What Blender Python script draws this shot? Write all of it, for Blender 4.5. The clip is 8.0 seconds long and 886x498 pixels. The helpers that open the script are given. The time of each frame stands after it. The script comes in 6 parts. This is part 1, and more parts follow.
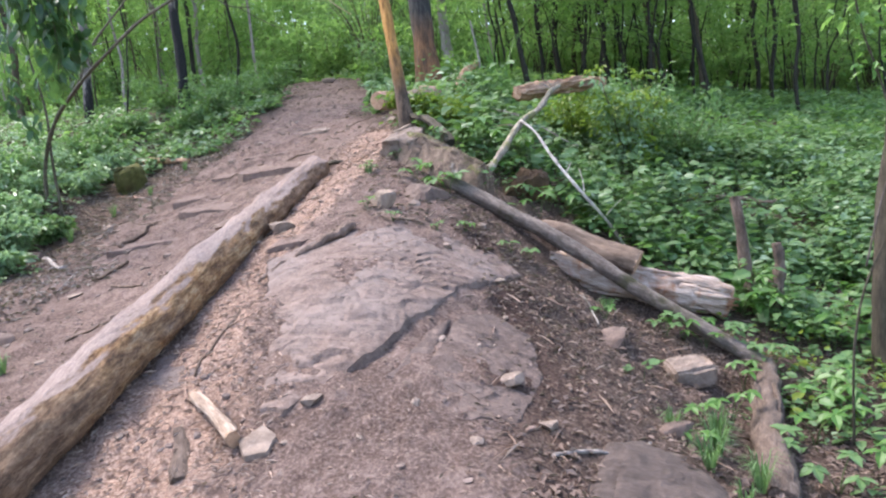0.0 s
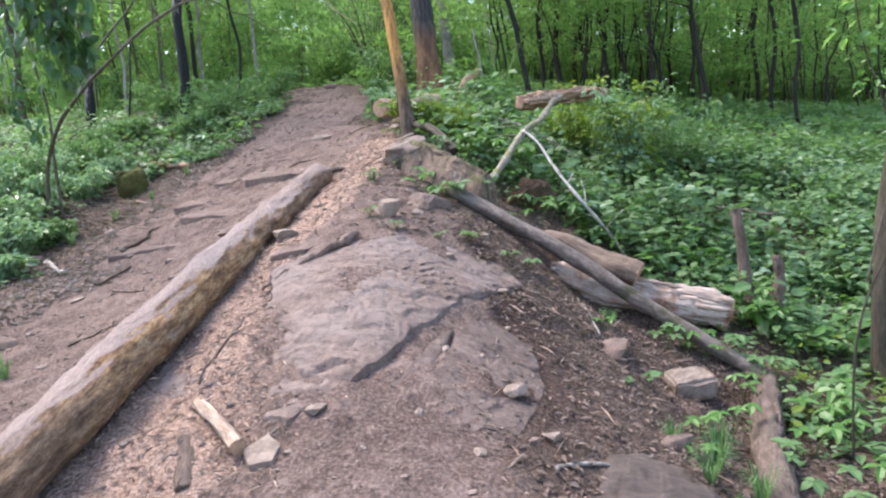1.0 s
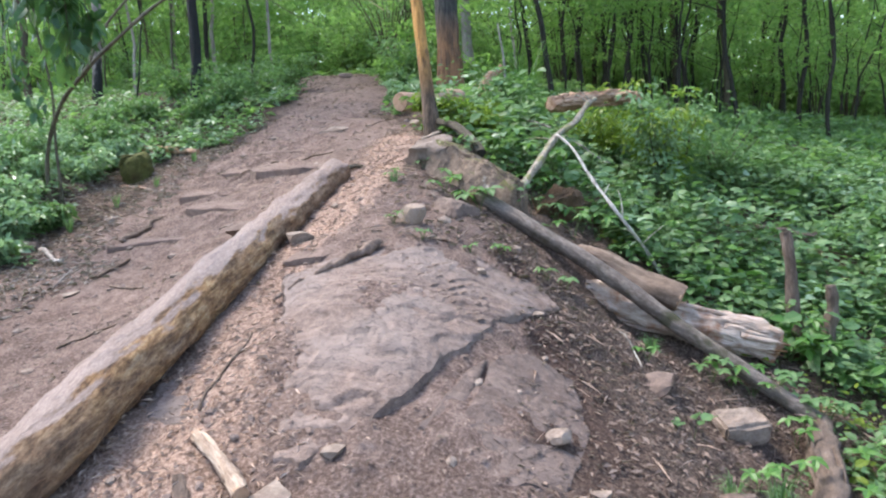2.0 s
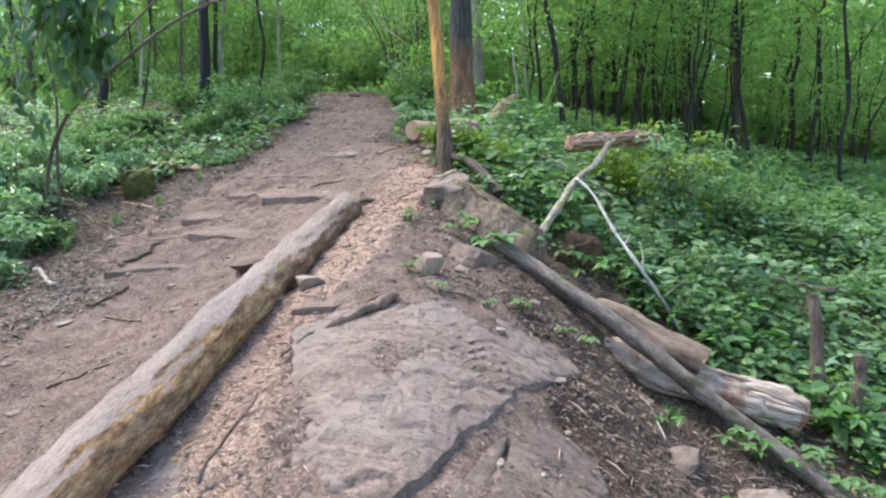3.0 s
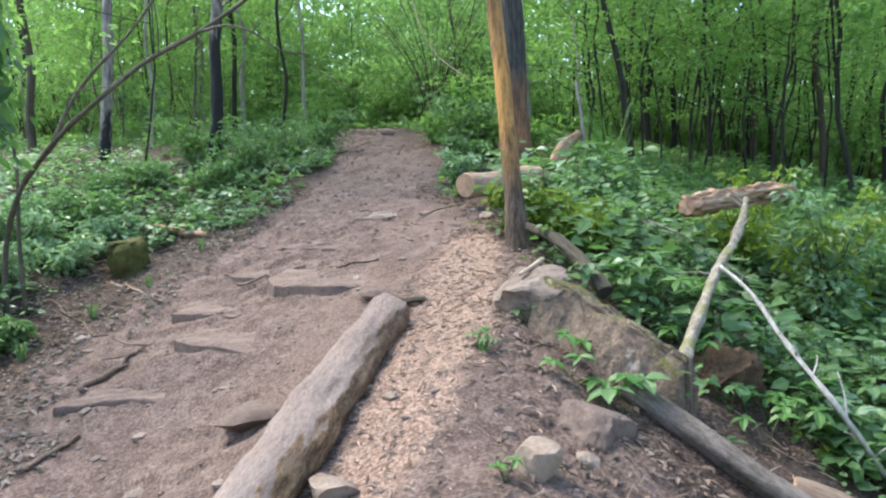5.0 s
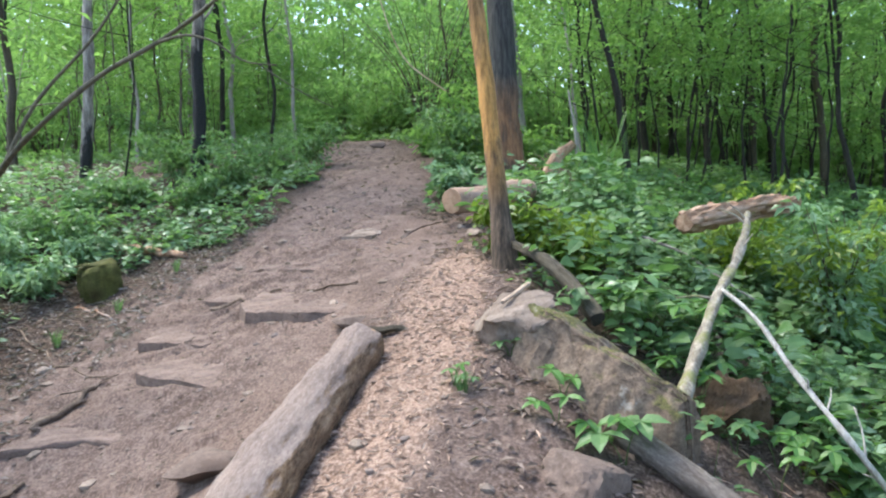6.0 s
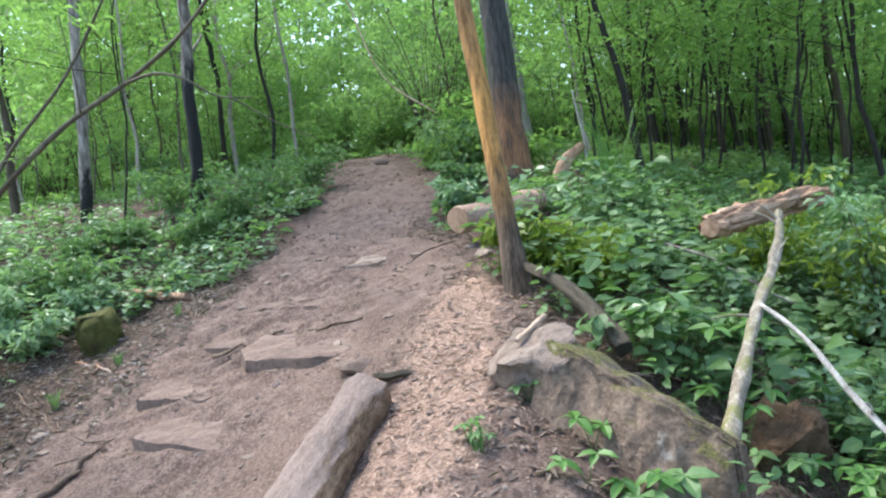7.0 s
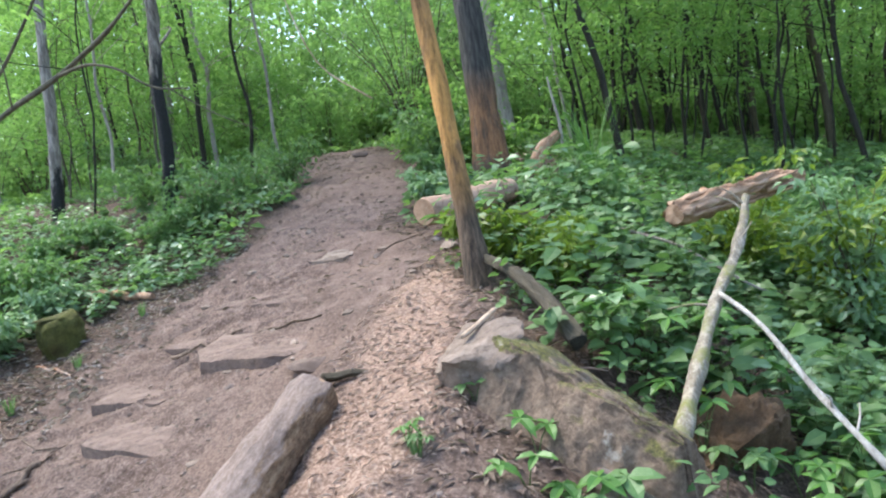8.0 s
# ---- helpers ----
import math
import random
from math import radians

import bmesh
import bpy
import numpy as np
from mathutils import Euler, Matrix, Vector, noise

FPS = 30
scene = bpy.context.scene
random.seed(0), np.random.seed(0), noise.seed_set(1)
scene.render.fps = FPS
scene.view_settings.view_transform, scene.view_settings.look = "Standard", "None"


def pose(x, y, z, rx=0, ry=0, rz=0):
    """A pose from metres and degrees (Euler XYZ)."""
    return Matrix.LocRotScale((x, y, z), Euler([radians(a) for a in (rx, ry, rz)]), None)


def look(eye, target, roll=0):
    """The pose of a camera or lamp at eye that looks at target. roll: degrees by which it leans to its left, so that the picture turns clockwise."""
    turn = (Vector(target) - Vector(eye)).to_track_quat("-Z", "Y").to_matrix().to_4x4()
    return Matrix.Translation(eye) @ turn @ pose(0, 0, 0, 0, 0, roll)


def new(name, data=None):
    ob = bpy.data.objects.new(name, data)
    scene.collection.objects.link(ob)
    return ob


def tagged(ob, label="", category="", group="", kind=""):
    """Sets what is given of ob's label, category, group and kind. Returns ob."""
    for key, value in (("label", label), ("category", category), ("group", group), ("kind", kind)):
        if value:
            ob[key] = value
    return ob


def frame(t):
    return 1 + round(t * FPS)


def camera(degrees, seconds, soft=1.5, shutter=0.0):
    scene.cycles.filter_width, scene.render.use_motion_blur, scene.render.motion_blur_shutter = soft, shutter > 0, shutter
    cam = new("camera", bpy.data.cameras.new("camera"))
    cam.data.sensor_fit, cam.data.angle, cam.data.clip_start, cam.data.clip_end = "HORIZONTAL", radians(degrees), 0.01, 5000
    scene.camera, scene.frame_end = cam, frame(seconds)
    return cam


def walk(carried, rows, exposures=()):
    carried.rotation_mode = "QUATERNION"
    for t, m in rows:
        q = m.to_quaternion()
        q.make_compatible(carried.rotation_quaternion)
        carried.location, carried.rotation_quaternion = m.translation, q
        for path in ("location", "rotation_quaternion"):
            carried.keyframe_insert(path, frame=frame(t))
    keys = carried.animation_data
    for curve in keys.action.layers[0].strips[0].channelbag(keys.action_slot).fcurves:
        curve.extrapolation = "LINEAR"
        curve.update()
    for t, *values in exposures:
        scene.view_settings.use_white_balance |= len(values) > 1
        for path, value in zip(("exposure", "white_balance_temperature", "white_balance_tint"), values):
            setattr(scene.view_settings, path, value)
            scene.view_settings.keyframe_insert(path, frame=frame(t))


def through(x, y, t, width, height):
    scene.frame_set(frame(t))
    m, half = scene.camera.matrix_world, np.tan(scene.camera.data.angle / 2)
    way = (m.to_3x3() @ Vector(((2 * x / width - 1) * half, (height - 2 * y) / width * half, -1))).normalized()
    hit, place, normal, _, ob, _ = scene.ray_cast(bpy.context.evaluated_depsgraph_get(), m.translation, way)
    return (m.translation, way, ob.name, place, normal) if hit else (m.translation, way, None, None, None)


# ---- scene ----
cam = camera(67.0, 8.0, soft=2.2)
PATH = [
    (0, (0.139, 0.017, 1.402), (0.005, 1.983, 1.056), -6.1),
    (0.5, (0.087, 0.065, 1.424), (-0.041, 2.032, 1.082), -4.9),
    (1, (0.108, -0.002, 1.438), (-0.018, 1.967, 1.107), -5.4),
    (1.5, (-0.019, 0.249, 1.477), (-0.151, 2.216, 1.138), -3.4),
    (1.7, (-0.059, 0.355, 1.491), (-0.192, 2.32, 1.142), -2.9),
    (2.8, (-0.173, 0.539, 1.63), (-0.296, 2.508, 1.301), -1.4),
    (3, (-0.243, 0.669, 1.709), (-0.362, 2.642, 1.4), 0.2),
    (3.5, (-0.542, 1.331, 1.729), (-0.698, 3.304, 1.448), 2.8),
    (4, (-0.561, 1.662, 1.82), (-0.738, 3.635, 1.547), 1.4),
    (4.5, (-0.689, 1.902, 1.977), (-0.884, 3.879, 1.748), 2.3),
    (4.7, (-0.691, 2.17, 2.021), (-0.918, 4.143, 1.783), -0.3),
    (5.8, (-0.545, 2.761, 2.041), (-0.745, 4.74, 1.828), -1.8),
    (6, (-0.57, 2.819, 2.07), (-0.779, 4.798, 1.865), -1.9),
    (6.5, (-0.549, 2.987, 2.128), (-0.787, 4.963, 1.934), -4.6),
    (7, (-0.522, 3.185, 2.179), (-0.781, 5.159, 1.994), -6.7),
    (7.5, (-0.266, 3.386, 2.111), (-0.524, 5.357, 1.897), -9.4),
    (8, (-0.303, 3.359, 2.136), (-0.551, 5.333, 1.927), -7.9),
]
walk(cam, [(t, look(eye, target, roll)) for t, eye, target, roll in PATH], [(0, 2.1, 6450, 16), (4, 2.05, 6350, 4), (8, 2.1, 6350, 6)])

# ---------------------------------------------------------------- light
world = bpy.data.worlds.new("overcast_sky")
scene.world = world
world.use_nodes = True
wn = world.node_tree
sky = wn.nodes.new("ShaderNodeTexSky")
sky.sky_type, sky.sun_disc = "NISHITA", False
sky.sun_elevation, sky.sun_rotation = radians(60), radians(-61)
sky.air_density, sky.dust_density, sky.ozone_density = 1.0, 2.0, 1.0
wn.nodes["Background"].inputs["Strength"].default_value = 0.15
wn.links.new(sky.outputs["Color"], wn.nodes["Background"].inputs["Color"])
sun = new("sun", bpy.data.lights.new("sun", "SUN"))
sun.data.energy, sun.data.angle, sun.data.color = 1.5, radians(20), (1.0, 0.96, 0.9)
sun.matrix_world = look((-8, 9.5, 16), (0, 5, 0))


# ---------------------------------------------------------------- small tools
def lattice(i, j, seed):
    v = np.sin(i * 127.1 + j * 311.7 + seed * 74.7) * 43758.5453
    return v - np.floor(v)


def soft_noise(x, y, scale, seed=0):
    """Smooth noise from -1 to 1, features of about 1 / scale metres."""
    x, y = np.asarray(x, float) * scale + 100, np.asarray(y, float) * scale + 100
    i, j = np.floor(x), np.floor(y)
    u, v = x - i, y - j
    u, v = u * u * (3 - 2 * u), v * v * (3 - 2 * v)
    a, b = lattice(i, j, seed), lattice(i + 1, j, seed)
    c, d = lattice(i, j + 1, seed), lattice(i + 1, j + 1, seed)
    return 2 * (a + (b - a) * u + (c - a) * v + (a - b - c + d) * u * v) - 1


def thing(name, place, label, category, group="", kind=""):
    ob = new(name)
    ob.empty_display_size = 0.2
    ob.location = place
    return tagged(ob, label, category, group, kind)


def mesh_from(name, verts, faces, mats, smooth=False):
    me = bpy.data.meshes.new(name)
    me.from_pydata(verts, [], faces)
    for m in mats:
        me.materials.append(m)
    if smooth:
        me.polygons.foreach_set("use_smooth", [True] * len(me.polygons))
    me.update()
    return me


def part(name, mesh, parent, label="", at=None):
    ob = new(name, mesh)
    ob.parent = parent
    if at is not None:
        ob.matrix_basis = at
    return tagged(ob, label) if label else ob


def ground(x, y):
    return float(height(x, y)[0])


def along(a, b):
    """The pose at a whose z axis points to b."""
    d = Vector(b) - Vector(a)
    return Matrix.Translation(a) @ d.to_track_quat("Z", "X").to_matrix().to_4x4()


# ---------------------------------------------------------------- materials
def material(name):
    m = bpy.data.materials.new(name)
    m.use_nodes = True
    return m, m.node_tree, m.node_tree.nodes["Principled BSDF"]


def ramp(nt, fac, stops):
    r = nt.nodes.new("ShaderNodeValToRGB")
    while len(r.color_ramp.elements) < len(stops):
        r.color_ramp.elements.new(0.5)
    for e, (pos, col) in zip(r.color_ramp.elements, stops):
        e.position, e.color = pos, (*col, 1)
    nt.links.new(fac, r.inputs["Fac"])
    return r.outputs["Color"]


def noise_tex(nt, scale, detail=6, rough=0.6, stretch=(1, 1, 1), coords="Object"):
    tc = nt.nodes.new("ShaderNodeTexCoord")
    mp = nt.nodes.new("ShaderNodeMapping")
    mp.inputs["Scale"].default_value = stretch
    n = nt.nodes.new("ShaderNodeTexNoise")
    n.inputs["Scale"].default_value, n.inputs["Detail"].default_value, n.inputs["Roughness"].default_value = scale, detail, rough
    nt.links.new(tc.outputs[coords], mp.inputs["Vector"])
    nt.links.new(mp.outputs["Vector"], n.inputs["Vector"])
    return n.outputs["Fac"]


def blend(nt, fac, a, b, mode="MIX"):
    m = nt.nodes.new("ShaderNodeMix")
    m.data_type, m.blend_type = "RGBA", mode
    for socket, value in ((m.inputs["Factor"], fac), (m.inputs["A"], a), (m.inputs["B"], b)):
        if isinstance(value, (int, float)):
            socket.default_value = value
        elif isinstance(value, tuple):
            socket.default_value = (*value, 1)
        else:
            nt.links.new(value, socket)
    return m.outputs["Result"]


def between(nt, fac, low, high):
    m = nt.nodes.new("ShaderNodeMapRange")
    m.inputs["From Min"].default_value, m.inputs["From Max"].default_value = low, high
    nt.links.new(fac, m.inputs["Value"])
    return m.outputs["Result"]


def bump(nt, bsdf, fac, strength, distance):
    b = nt.nodes.new("ShaderNodeBump")
    b.inputs["Strength"].default_value, b.inputs["Distance"].default_value = strength, distance
    nt.links.new(fac, b.inputs["Height"])
    nt.links.new(b.outputs["Normal"], bsdf.inputs["Normal"])


def surface(name, dark, mid, light, scale=6, rough=0.85, stretch=(1, 1, 1), relief=0.6, depth=0.01, stain=None, stain_amount=(0.55, 0.7), stain_scale=2.0):
    """A rough natural surface: three tones of grain, a second slow variation, optional stains of another colour."""
    m, nt, bsdf = material(name)
    mid_n, fine, slow = noise_tex(nt, scale, 9, 0.7, stretch), noise_tex(nt, scale * 5.5, 5, 0.7, stretch), noise_tex(nt, scale * 0.2, 4, 0.55, stretch)
    tones = ((0.37, dark), (0.5, mid), (0.63, light))
    col = blend(nt, 0.42, ramp(nt, mid_n, tones), ramp(nt, fine, tones))
    col = blend(nt, 0.3, col, ramp(nt, slow, ((0.36, tuple(c * 0.5 for c in mid)), (0.64, tuple(min(1, c * 1.5) for c in mid)))))
    if stain:
        spots = between(nt, noise_tex(nt, stain_scale, 8, 0.65), *stain_amount)
        col = blend(nt, spots, col, stain)
    nt.links.new(col, bsdf.inputs["Base Color"])
    bsdf.inputs["Roughness"].default_value = rough
    bsdf.inputs["Specular IOR Level"].default_value = 0.3
    bump(nt, bsdf, blend(nt, 0.4, mid_n, fine), min(1.0, relief * 1.3), depth * 2)
    return m


def leaf_material(name, tones, gloss=0.4, through=0.45):
    """Leaves: the tone differs from leaf to leaf, light passes through the blade, the skin is a little glossy."""
    m, nt, bsdf = material(name)
    geo = nt.nodes.new("ShaderNodeNewGeometry")
    n = len(tones)
    col = ramp(nt, geo.outputs["Random Per Island"], [(i / max(1, n - 1), c) for i, c in enumerate(tones)])
    mottle = noise_tex(nt, 18, 3, 0.5)
    col = blend(nt, 0.3, col, ramp(nt, mottle, ((0.3, tuple(c * 0.5 for c in tones[0])), (0.7, tones[-1]))))
    nt.links.new(col, bsdf.inputs["Base Color"])
    bsdf.inputs["Roughness"].default_value = gloss
    bsdf.inputs["Specular IOR Level"].default_value = 0.45
    tr = nt.nodes.new("ShaderNodeBsdfTranslucent")
    warm = blend(nt, 0.3, col, (0.2, 0.4, 0.06))
    nt.links.new(warm, tr.inputs["Color"])
    mix = nt.nodes.new("ShaderNodeMixShader")
    mix.inputs["Fac"].default_value = through
    nt.links.new(bsdf.outputs["BSDF"], mix.inputs[1])
    nt.links.new(tr.outputs["BSDF"], mix.inputs[2])
    nt.links.new(mix.outputs["Shader"], nt.nodes["Material Output"].inputs["Surface"])
    return m


def ground_material():
    """Bare trail soil, leaf litter and sawdust, each laid where the 'cover' attribute puts it."""
    m, nt, bsdf = material("trail_soil_and_litter")
    att = nt.nodes.new("ShaderNodeAttribute")
    att.attribute_name = "cover"
    sep = nt.nodes.new("ShaderNodeSeparateColor")
    nt.links.new(att.outputs["Color"], sep.inputs["Color"])
    fine, mid, slow = noise_tex(nt, 55, 8, 0.7), noise_tex(nt, 9, 8, 0.65), noise_tex(nt, 0.9, 4, 0.55)
    soil = ramp(nt, mid, ((0.36, (0.075, 0.048, 0.039)), (0.5, (0.168, 0.116, 0.095)), (0.64, (0.275, 0.2, 0.168))))
    soil = blend(nt, between(nt, slow, 0.52, 0.66), soil, (0.2, 0.135, 0.105))
    soil = blend(nt, between(nt, noise_tex(nt, 2.3, 7, 0.62), 0.5, 0.64), soil, (0.085, 0.055, 0.043))
    soil = blend(nt, 0.5, soil, ramp(nt, fine, ((0.38, (0.04, 0.026, 0.02)), (0.5, (0.155, 0.108, 0.088)), (0.63, (0.33, 0.25, 0.21)))))
    # Blue darkens the flank's soil: its shade and damp in one tint.
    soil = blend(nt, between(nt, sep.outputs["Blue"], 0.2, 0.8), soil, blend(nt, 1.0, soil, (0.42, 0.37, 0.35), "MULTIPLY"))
    litter = ramp(nt, fine, ((0.36, (0.028, 0.019, 0.014)), (0.5, (0.1, 0.068, 0.052)), (0.64, (0.23, 0.17, 0.135))))
    litter = blend(nt, between(nt, mid, 0.48, 0.66), litter, (0.052, 0.034, 0.026))
    dust = ramp(nt, fine, ((0.37, (0.15, 0.094, 0.068)), (0.5, (0.295, 0.197, 0.147)), (0.63, (0.475, 0.345, 0.272))))
    ragged = nt.nodes.new("ShaderNodeMath")
    ragged.operation = "ADD"
    nt.links.new(sep.outputs["Green"], ragged.inputs[0])
    jag = between(nt, mid, 0.2, 0.8)
    shift = nt.nodes.new("ShaderNodeMath")
    shift.operation = "MULTIPLY_ADD"
    shift.inputs[1].default_value, shift.inputs[2].default_value = 0.9, -0.45
    nt.links.new(jag, shift.inputs[0])
    nt.links.new(shift.outputs[0], ragged.inputs[1])
    col = blend(nt, sep.outputs["Red"], litter, soil)
    col = blend(nt, between(nt, ragged.outputs[0], 0.35, 0.75), col, dust)
    nt.links.new(col, bsdf.inputs["Base Color"])
    bsdf.inputs["Roughness"].default_value = 0.95
    bsdf.inputs["Specular IOR Level"].default_value = 0.15
    bump(nt, bsdf, blend(nt, 0.5, mid, fine), 1.0, 0.045)
    return m


def muddy_wood():
    """A dragged log: dried mud over its top and trail side, dark inner bark below, golden bare wood where the middle was scraped."""
    m, nt, bsdf = material("peeled_log_wood")
    fine, mid = noise_tex(nt, 80, 6, 0.75, (1, 1, 0.35)), noise_tex(nt, 24, 10, 0.78, (1, 1, 0.28))
    gold = ramp(nt, mid, ((0.36, (0.06, 0.032, 0.017)), (0.45, (0.2, 0.1, 0.042)), (0.53, (0.42, 0.24, 0.1)), (0.62, (0.66, 0.48, 0.27))))
    brown = ramp(nt, mid, ((0.36, (0.04, 0.024, 0.016)), (0.5, (0.14, 0.087, 0.056)), (0.64, (0.3, 0.2, 0.135))))
    tc = nt.nodes.new("ShaderNodeTexCoord")
    sep = nt.nodes.new("ShaderNodeSeparateXYZ")
    nt.links.new(tc.outputs["Object"], sep.inputs["Vector"])
    scraped = ramp(nt, between(nt, sep.outputs["Z"], 0.0, 4.6), ((0.12, (0.1, 0.1, 0.1)), (0.26, (0.9, 0.9, 0.9)), (0.58, (1, 1, 1)), (0.76, (0.2, 0.2, 0.2))))
    ragged = ramp(nt, noise_tex(nt, 5, 7, 0.7, (1, 1, 0.35)), ((0.38, (0, 0, 0)), (0.54, (1, 1, 1))))
    wood = blend(nt, blend(nt, 1.0, scraped, ragged, "MULTIPLY"), brown, gold)
    wood = blend(nt, 0.3, wood, ramp(nt, fine, ((0.38, (0.05, 0.03, 0.018)), (0.5, (0.2, 0.125, 0.07)), (0.62, (0.42, 0.29, 0.18)))))
    mud = ramp(nt, fine, ((0.36, (0.135, 0.097, 0.08)), (0.5, (0.255, 0.19, 0.16)), (0.64, (0.39, 0.308, 0.266))))
    mud = blend(nt, 0.45, mud, ramp(nt, noise_tex(nt, 4, 6, 0.6, (1, 1, 0.25)), ((0.38, (0.145, 0.102, 0.082)), (0.62, (0.37, 0.29, 0.25)))))
    geo = nt.nodes.new("ShaderNodeNewGeometry")
    dot = nt.nodes.new("ShaderNodeVectorMath")
    dot.operation = "DOT_PRODUCT"
    dot.inputs[1].default_value = (-0.7, -0.05, 0.72)
    nt.links.new(geo.outputs["Normal"], dot.inputs[0])
    add = nt.nodes.new("ShaderNodeMath")
    add.operation = "MULTIPLY_ADD"
    add.inputs[1].default_value = 1.5
    nt.links.new(noise_tex(nt, 12, 10, 0.78, (1, 1, 0.3)), add.inputs[0])
    nt.links.new(dot.outputs["Value"], add.inputs[2])
    more = nt.nodes.new("ShaderNodeMath")
    more.operation = "MULTIPLY_ADD"
    more.inputs[1].default_value = 0.13
    nt.links.new(sep.outputs["Z"], more.inputs[0])
    nt.links.new(add.outputs[0], more.inputs[2])
    col = blend(nt, between(nt, more.outputs[0], 1.11, 1.3), wood, mud)
    nt.links.new(col, bsdf.inputs["Base Color"])
    bsdf.inputs["Roughness"].default_value = 0.85
    bsdf.inputs["Specular IOR Level"].default_value = 0.25
    bump(nt, bsdf, blend(nt, 0.4, mid, fine), 1.0, 0.03)
    return m


def rubbed_glow_bark(name, brown, gold, heights):
    """Furrowed bark with a ragged bright stretch: rubbed wear, and a warm glow put into the colour; heights in metres:
    where the stretch begins, is full, still full, ends.
    """
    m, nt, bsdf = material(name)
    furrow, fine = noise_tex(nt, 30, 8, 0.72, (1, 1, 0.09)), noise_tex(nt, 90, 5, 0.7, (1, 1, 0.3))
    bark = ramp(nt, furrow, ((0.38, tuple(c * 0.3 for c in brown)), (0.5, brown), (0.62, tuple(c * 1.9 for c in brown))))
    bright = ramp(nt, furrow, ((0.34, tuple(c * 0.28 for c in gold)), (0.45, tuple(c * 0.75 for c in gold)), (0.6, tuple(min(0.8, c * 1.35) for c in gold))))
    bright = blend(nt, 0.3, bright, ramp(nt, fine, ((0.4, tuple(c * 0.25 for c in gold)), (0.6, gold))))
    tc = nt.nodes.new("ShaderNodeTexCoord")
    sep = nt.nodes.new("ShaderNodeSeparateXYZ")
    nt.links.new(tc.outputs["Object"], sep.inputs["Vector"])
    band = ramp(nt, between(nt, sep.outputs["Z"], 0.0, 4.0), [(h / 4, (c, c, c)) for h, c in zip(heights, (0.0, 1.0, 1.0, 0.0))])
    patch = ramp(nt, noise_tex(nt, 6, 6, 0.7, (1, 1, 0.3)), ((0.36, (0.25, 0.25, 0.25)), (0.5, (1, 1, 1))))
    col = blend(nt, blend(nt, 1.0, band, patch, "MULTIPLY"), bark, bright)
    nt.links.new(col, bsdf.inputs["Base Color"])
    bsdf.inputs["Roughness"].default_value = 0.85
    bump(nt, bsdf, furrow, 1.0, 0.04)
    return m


def burnt_bark(name, top, dark, mid, light):
    """Weathered bark with char that licks up from the foot to a ragged edge, and a strip where it has flaked off."""
    m, nt, bsdf = material(name)
    furrow, fine = noise_tex(nt, 16, 8, 0.7, (1, 1, 0.2)), noise_tex(nt, 60, 5, 0.7)
    bark = ramp(nt, furrow, ((0.37, dark), (0.5, mid), (0.63, light)))
    char = ramp(nt, fine, ((0.36, (0.003, 0.003, 0.003)), (0.55, (0.012, 0.011, 0.01)), (0.68, (0.028, 0.025, 0.023))))
    tc = nt.nodes.new("ShaderNodeTexCoord")
    sep = nt.nodes.new("ShaderNodeSeparateXYZ")
    nt.links.new(tc.outputs["Object"], sep.inputs["Vector"])
    add = nt.nodes.new("ShaderNodeMath")
    add.operation = "MULTIPLY_ADD"
    add.inputs[1].default_value = -3.2
    nt.links.new(noise_tex(nt, 5, 6, 0.65, (1, 1, 0.3)), add.inputs[0])
    nt.links.new(sep.outputs["Z"], add.inputs[2])
    col = blend(nt, between(nt, add.outputs[0], top - 1.75, top - 1.5), char, bark)
    nt.links.new(col, bsdf.inputs["Base Color"])
    bsdf.inputs["Roughness"].default_value = 0.85
    bump(nt, bsdf, blend(nt, 0.4, furrow, fine), 1.0, 0.03)
    return m


def mossy_stone():
    """Brown sandstone; moss cushions on what faces up, crusts of pale lichen in spots."""
    m, nt, bsdf = material("mossy_sandstone")
    mid, fine, slow = noise_tex(nt, 11, 9, 0.7), noise_tex(nt, 60, 5, 0.7), noise_tex(nt, 3.2, 7, 0.65)
    tones = ((0.35, (0.062, 0.041, 0.028)), (0.5, (0.15, 0.104, 0.073)), (0.65, (0.28, 0.205, 0.148)))
    col = blend(nt, 0.45, ramp(nt, mid, tones), ramp(nt, fine, tones))
    geo = nt.nodes.new("ShaderNodeNewGeometry")
    sep = nt.nodes.new("ShaderNodeSeparateXYZ")
    nt.links.new(geo.outputs["Normal"], sep.inputs["Vector"])
    add = nt.nodes.new("ShaderNodeMath")
    add.operation = "MULTIPLY_ADD"
    add.inputs[1].default_value = 2.2
    nt.links.new(slow, add.inputs[0])
    nt.links.new(sep.outputs["Z"], add.inputs[2])
    moss = ramp(nt, fine, ((0.36, (0.03, 0.03, 0.008)), (0.6, (0.13, 0.12, 0.03))))
    col = blend(nt, between(nt, add.outputs[0], 1.68, 2.0), col, moss)
    col = blend(nt, between(nt, noise_tex(nt, 4.5, 7, 0.62), 0.61, 0.66), col, (0.36, 0.32, 0.27))
    nt.links.new(col, bsdf.inputs["Base Color"])
    bsdf.inputs["Roughness"].default_value = 0.92
    bump(nt, bsdf, blend(nt, 0.4, mid, fine), 1.0, 0.035)
    return m


